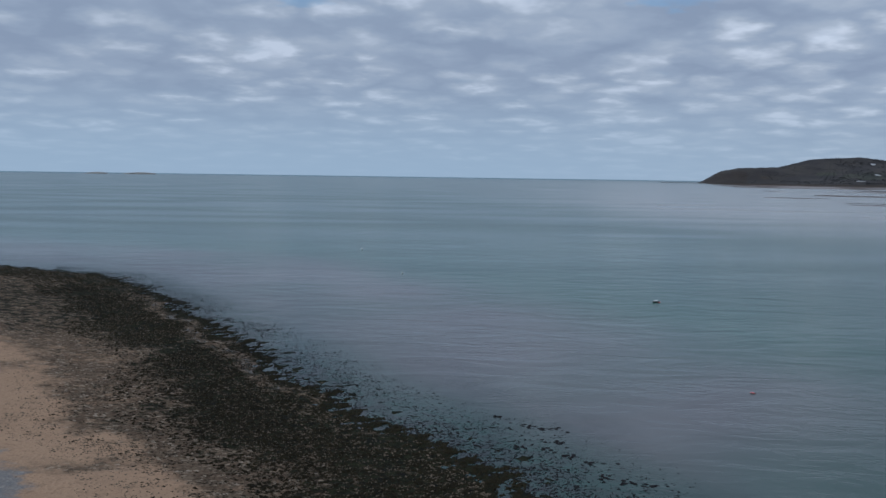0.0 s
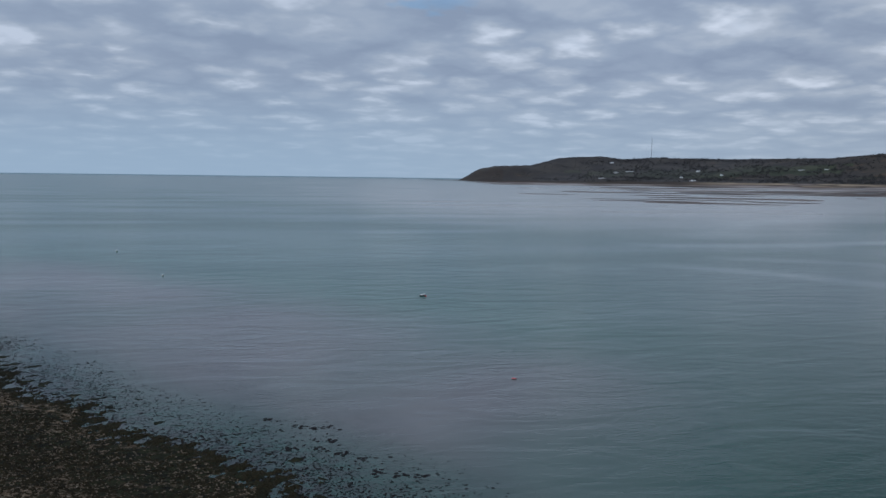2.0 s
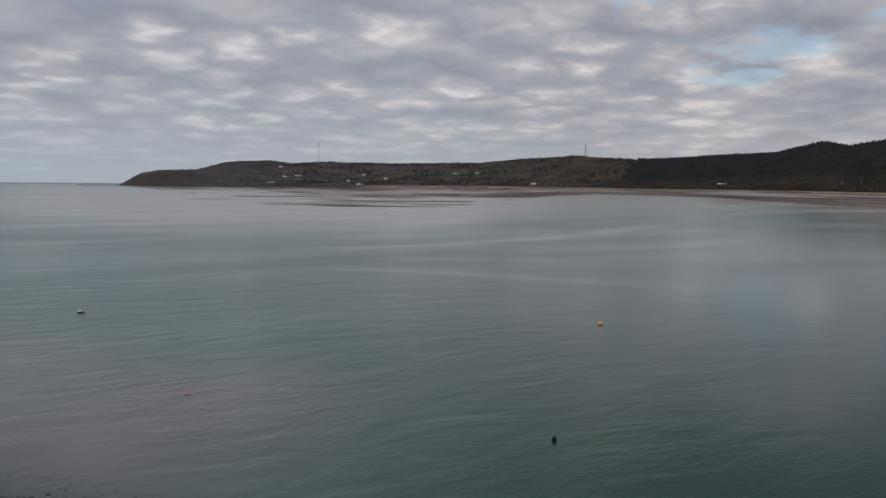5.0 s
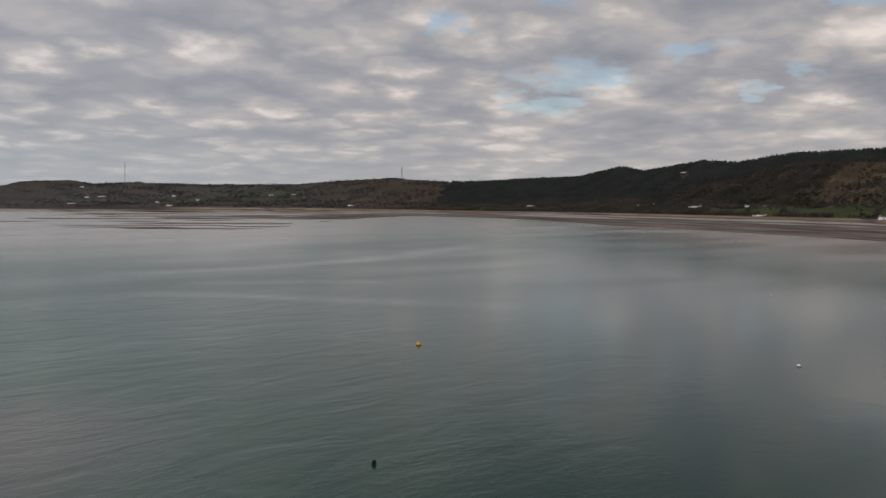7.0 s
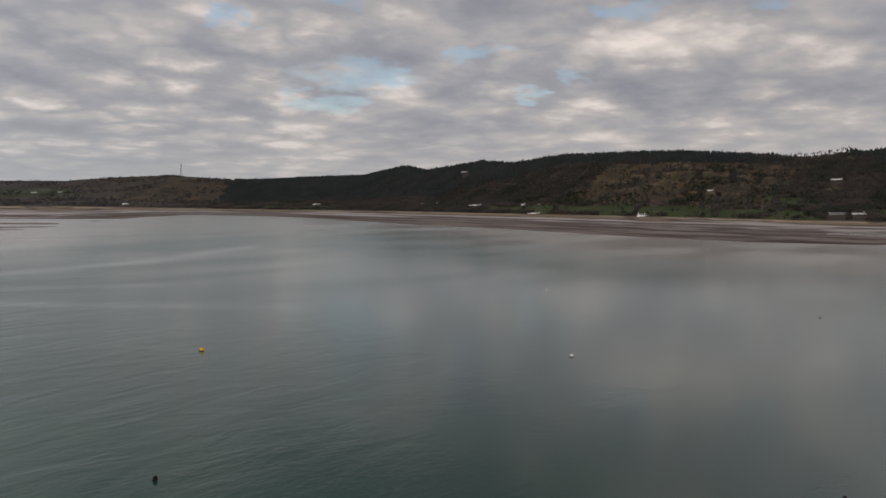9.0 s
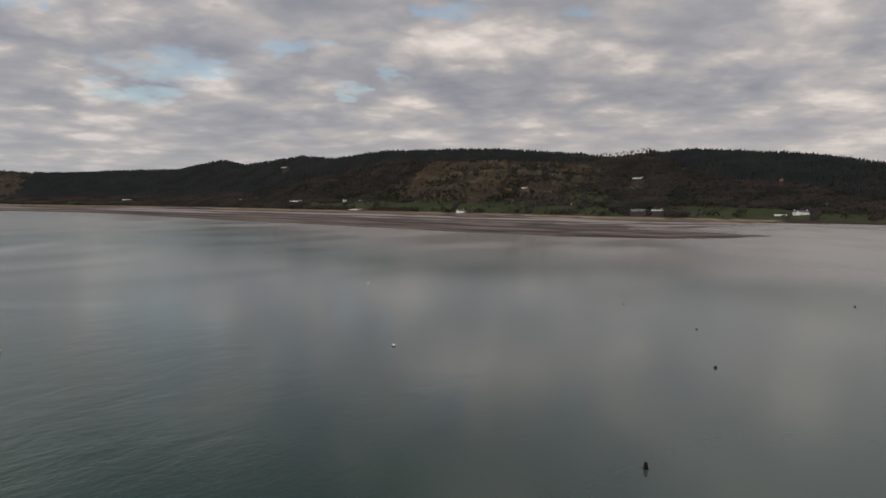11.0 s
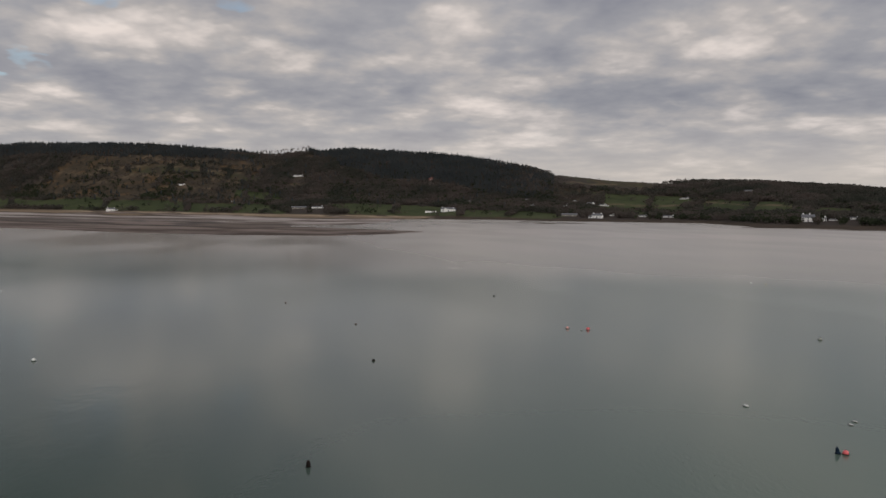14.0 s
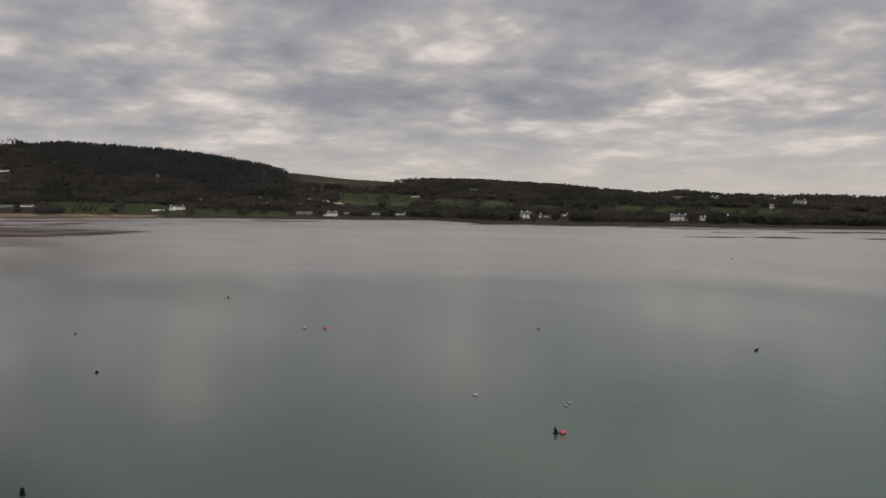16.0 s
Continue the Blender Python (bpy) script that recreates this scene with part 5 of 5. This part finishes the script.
def free_of_houses(x, y):
    """False close to a house and on the strip of ground in front of it."""
    ok = np.ones(len(x), bool)
    for hx, hy, w, *_ in HOUSES:
        d = math.hypot(hx, hy)
        ux, uy = hx / d, hy / d
        ahead = (x - hx) * ux + (y - hy) * uy
        side = np.abs((y - hy) * ux - (x - hx) * uy)
        s_ = float(shore(np.array([math.degrees(math.atan2(hx, hy))]))[0])
        if d - s_ < 150:
            ok &= ~((ahead < 0) & (side < w * 0.42 + 0.8))
        ok &= ~((ahead > -34 * d / 1000) & (ahead < 8) & (side < w / 2 + 2.5 - 3.0 * (ahead < -12) * (np.sin(x * 3.1 + y) > 0)))
    return ok


def sow(n, a_lo, a_hi, u_lo, u_hi, seed, chance=None):
    """Places on the slopes, evenly over the ground."""
    r = np.random.default_rng(seed)
    out = [[], [], [], []]
    have = 0
    for _ in range(60):
        a, u = r.uniform(a_lo, a_hi, 20000), r.uniform(u_lo, u_hi, 20000)
        s, c = shore(a), crest_distance(a)
        d = s + u * (c - s)
        keep = r.uniform(0, 1, 20000) < d * (c - s) / 2.6e6
        if chance is not None:
            keep &= r.uniform(0, 1, 20000) < chance(a, d, u)
        a, d, u = a[keep], d[keep], u[keep]
        x, y = d * np.sin(np.radians(a)), d * np.cos(np.radians(a))
        z, _ = land_height(a, d)
        ok = free_of_houses(x, y)
        for lst, q in zip(out, (x, y, z, a)):
            lst.append(q[ok])
        have += ok.sum()
        if have >= n:
            break
    return [np.concatenate(q)[:n] for q in out]


def conifers(name, x, y, z, h, mat, seed):
    """Spires of three ragged tiers."""
    r = np.random.default_rng(seed)
    n = len(x)
    tiers = []
    for r0, z0, z1 in ((0.24, 0.10, 0.55), (0.19, 0.35, 0.78), (0.12, 0.60, 1.0)):
        t = np.arange(5) * 2 * np.pi / 5
        tiers.append((np.concatenate([np.stack([r0 * np.cos(t), r0 * np.sin(t), 0 * t + z0], 1), [[0, 0, z1]]])))
    base = np.concatenate(tiers)
    v = np.repeat(base[None], n, 0)
    v[:, :, :2] *= (1 + r.uniform(-0.45, 0.45, (n, 18, 1)))
    v[:, :, 2] += r.uniform(-0.05, 0.05, (n, 18))
    a = r.uniform(0, 2 * np.pi, n)
    c, s = np.cos(a)[:, None], np.sin(a)[:, None]
    V = np.stack([v[:, :, 0] * c - v[:, :, 1] * s, v[:, :, 0] * s + v[:, :, 1] * c, v[:, :, 2]], -1) * h[:, None, None]
    V += np.stack([x, y, z], -1)[:, None]
    f = []
    for k in range(3):
        f += [(6 * k + j, 6 * k + (j + 1) % 5, 6 * k + 5) for j in range(5)]
    F = np.array(f)[None] + (np.arange(n) * 18)[:, None, None]
    return mesh_object(name, V.reshape(-1, 3), F.reshape(-1, 3), [mat], smooth=False)


def crowns(name, x, y, z, h, wide, mat, seed, clumps=14, leaf=0.21):
    """Loose crowns, each of many small leaning leaf or twig clumps, on a stem."""
    r = np.random.default_rng(seed)
    n = len(x)
    q = r.normal(0, 1, (n, clumps, 3))
    q /= np.linalg.norm(q, axis=2, keepdims=True)
    q *= r.uniform(0.35, 1.0, (n, clumps, 1)) ** 0.5
    c = q * np.array([wide, wide, 0.36])
    c[:, :, 2] += 0.62
    e1 = r.normal(0, 1, (n, clumps, 3))
    e2 = r.normal(0, 1, (n, clumps, 3))
    e1 *= leaf / np.linalg.norm(e1, axis=2, keepdims=True)
    e2 *= leaf / np.linalg.norm(e2, axis=2, keepdims=True)
    quad = np.stack([c - e1, c - 0.8 * e2, c + e1, c + e2], 2).reshape(n, clumps * 4, 3)
    stem = np.repeat(np.array([[-0.03, 0, -0.05], [0.03, 0, -0.05], [0.012, 0, 0.7], [-0.012, 0, 0.7]])[None], n, 0)
    V = np.concatenate([quad, stem], 1) * h[:, None, None] + np.stack([x, y, z], -1)[:, None]
    F = np.arange(n * (clumps + 1) * 4).reshape(-1, 4)
    return mesh_object(name, V.reshape(-1, 3), F, [mat], smooth=False)


def wood_chance(a, d, u):
    x, y = d * np.sin(np.radians(a)), d * np.cos(np.radians(a))
    cover_ = land_cover(a, d, u)
    dens = np.where(cover_[:, 0] > 0.4, 0.015, np.interp(cover_[:, 1] + 0.10 * ripple(x, y, 35, 58), [0.40, 0.80], [1.0, 0.05]))
    dens = dens * np.clip(0.75 + 0.6 * ripple(x, y, 70, 52), 0.15, 1)
    dens = dens * np.where((a > 103.2) & (u > np.interp(a, [103.2, 105.5], [0.97, 0.72])), np.interp(a + 0.7 * ripple(x, y, 90, 55), [108.7, 112.5], [0.10, 1.0]), 1.0)
    dens = np.where((a > 84.2) & (a < 88.2) & (u > 0.93), 0.0, dens)
    dens = dens * np.where(a > 96, np.clip((u - 0.035) / 0.05, 0.08, 1), 1.0)
    gate = a > 47.5 + 1.9 * u + 0.35 * ripple(x, y, 60, 54)
    return np.where(conifer_chance(a, d, u) > 0.5, 0.12, dens) * gate


x, y, z, a = sow(20000, 46.5, 105, 0.2, 1.03, 61, conifer_chance)
h = (rng.uniform(6.0, 9.6, len(x)) + 2.6 * rng.uniform(0, 1, len(x)) ** 6) * np.interp(a, [99, 103.4], [1, 0.45])
ob = conifers("conifer_forest", x, y, z, h, M_CONIFER, 62)
tagged(ob, "dark conifer plantation along the hill crest", "forest", kind="stuff")
x, y, z, a = sow(36000, 46.5, 145, 0.02, 1.02, 63, wood_chance)
h = rng.uniform(3.5, 7.6, len(x)) * np.where((a > 103.4) & (a < 110.5) & (z > 45), 0.4, 1.0)
ob = crowns("bare_woodland", x, y, z - 0.8, h, 0.56, M_WOOD, 64, 18, 0.17)
tagged(ob, "bare brown winter woodland on the slopes", "woodland", kind="stuff")
x, y, z, a = sow(5200, 18.6, 49, 0.02, 0.97, 65, lambda a, d, u: np.clip(0.4 + 0.7 * ripple(d * np.sin(np.radians(a)), d * np.cos(np.radians(a)), 160, 53), 0.04, 1))
h = rng.uniform(5.0, 9.0, len(x)) * np.interp(a, [18, 24, 26], [0.5, 0.6, 1.0])
ob = crowns("headland_scrub", x, y, z - 0.25 * h, h, 0.7, M_SCRUB, 66, 9)
tagged(ob, "dark scrub and hedges on the far headland", "scrub", kind="stuff")
# evergreen thickets low on the slopes and round the houses
def thicket_chance(a, d, u):
    x, y = d * np.sin(np.radians(a)), d * np.cos(np.radians(a))
    patch_ = np.clip(0.25 + 0.9 * ripple(x, y, 120, 56) + 0.5 * ripple(x, y, 45, 57), 0, 1)
    return patch_ * np.where(land_cover(a, d, u)[:, 0] > 0.4, 0.03, 1.0) * np.interp(u, [0.02, 0.06, 0.35, 0.7], [0.3, 1, 0.7, 0.12])


x, y, z, a = sow(4200, 62, 145, 0.03, 0.75, 68, thicket_chance)
ob = crowns("evergreen_thickets", x, y, z - 0.8, rng.uniform(3.0, 7.2, len(x)), 0.55, M_EVERGREEN, 69, 14)
tagged(ob, "dark evergreen thickets among bare woods and houses", "thicket", kind="stuff")
# hedgerows along the pastures
hx, hy = [], []
for a0_, a1_, u0_, u1_ in FIELDS:
    if a0_ < 49 or u1_ > 0.9:
        continue
    for (p0, p1) in (((a0_, u1_), (a1_, u1_)), ((a0_, u0_), (a0_, u1_)), ((a1_, u0_), (a1_, u1_)), (((a0_ + a1_) / 2, u0_), ((a0_ + a1_) / 2 + 0.4, u1_))):
        t = rng.uniform(0, 1, 60)
        aa_, uu_ = p0[0] + (p1[0] - p0[0]) * t, p0[1] + (p1[1] - p0[1]) * t
        s, c = shore(aa_), crest_distance(aa_)
        d = s + uu_ * (c - s)
        hx.append(d * np.sin(np.radians(aa_)) + rng.normal(0, 2, 60)), hy.append(d * np.cos(np.radians(aa_)) + rng.normal(0, 2, 60))
for p0, p1 in (((72.5, 0.40), (84, 0.46)), ((73.5, 0.56), (84.5, 0.60)), ((75, 0.70), (83.5, 0.74)), ((78, 0.42), (79.2, 0.74)), ((82, 0.30), (82.6, 0.72)), ((88, 0.36), (97, 0.33))):
    t = rng.uniform(0, 1, 60) ** 1.3
    aa_, uu_ = p0[0] + (p1[0] - p0[0]) * t, p0[1] + (p1[1] - p0[1]) * t
    s, c = shore(aa_), crest_distance(aa_)
    d = s + uu_ * (c - s)
    hx.append(d * np.sin(np.radians(aa_)) + rng.normal(0, 5, 60)), hy.append(d * np.cos(np.radians(aa_)) + rng.normal(0, 5, 60))
hx, hy = np.concatenate(hx), np.concatenate(hy)
ok = free_of_houses(hx, hy)
hx, hy = hx[ok], hy[ok]
hz, _ = land_height(np.degrees(np.arctan2(hx, hy)), np.hypot(hx, hy))
ob = crowns("hedgerows", hx, hy, hz - 0.5, rng.uniform(3.0, 6.5, len(hx)), 0.55, M_WOOD, 67, 12)
tagged(ob, "dark hedgerows between pastures", "hedge", kind="stuff")


def bare_tree(x, y, h, seed, mat, label, group="", dense=160, wide=0.34):
    rg = random.Random(seed)
    tr = thing("tree", pose(x, y, ground_z(x, y) - 0.4, 0, 0, 30 * seed), label, "tree", group)
    bm = bmesh.new()
    rod(bm, (0, 0, 0), (0, 0, h * 0.5), h * 0.022, h * 0.015, 7)
    tips = []
    for k in range(9):
        b0 = Vector((0, 0, h * rg.uniform(0.28, 0.5)))
        t = rg.uniform(0, 2 * math.pi)
        tip = Vector((math.cos(t) * h * wide * rg.uniform(0.4, 0.8), math.sin(t) * h * wide * rg.uniform(0.4, 0.8), h * rg.uniform(0.6, 0.9)))
        rod(bm, b0, tip, h * 0.011, h * 0.004, 5)
        tips.append(tip)
        for j in range(3):
            m = b0.lerp(tip, rg.uniform(0.4, 0.9))
            e_ = m + Vector((rg.gauss(0, 1), rg.gauss(0, 1), abs(rg.gauss(0.8, 0.6)))) * h * 0.09
            rod(bm, m, e_, h * 0.005, h * 0.002, 4)
            tips.append(e_)
    part("trunk", bm, M_BARK, tr)
    bm = bmesh.new()
    for k in range(dense):
        t = rg.choice(tips)
        c = t + Vector((rg.gauss(0, 1), rg.gauss(0, 1), rg.gauss(0, 0.8))) * h * 0.055
        e1 = Vector((rg.gauss(0, 1), rg.gauss(0, 1), rg.gauss(0, 1))).normalized() * h * 0.035
        e2 = Vector((rg.gauss(0, 1), rg.gauss(0, 1), rg.gauss(0, 1))).normalized() * h * 0.03
        bm.faces.new([bm.verts.new(q) for q in (c - e1, c - e2, c + e1, c + e2)])
    part("crown", bm, mat, tr)
    return tr


M_BARK = plain("grey_bark", (0.09, 0.075, 0.06), 0.9, 0.3)
for k in range(13):
    aa_ = radians(84.7 + 0.27 * k + 0.06 * math.sin(5 * k))
    d = 1760.0
    bare_tree(d * math.sin(aa_), d * math.cos(aa_), 12 + 2.5 * math.sin(3.1 * k), k, M_WOOD, "tall bare tree in a thin row on the hilltop", "hilltop tree row", 70)
for k, (tx, ty, th) in enumerate([(915, -327, 14), (1372, 345, 9), (1371, 368, 9), (842, -300, 8), (712, -470, 13), (620, -455, 9)]):
    bare_tree(tx, ty, th, 40 + k, M_EVERGREEN, "dark evergreen tree standing beside white houses", "", 420, 0.42)
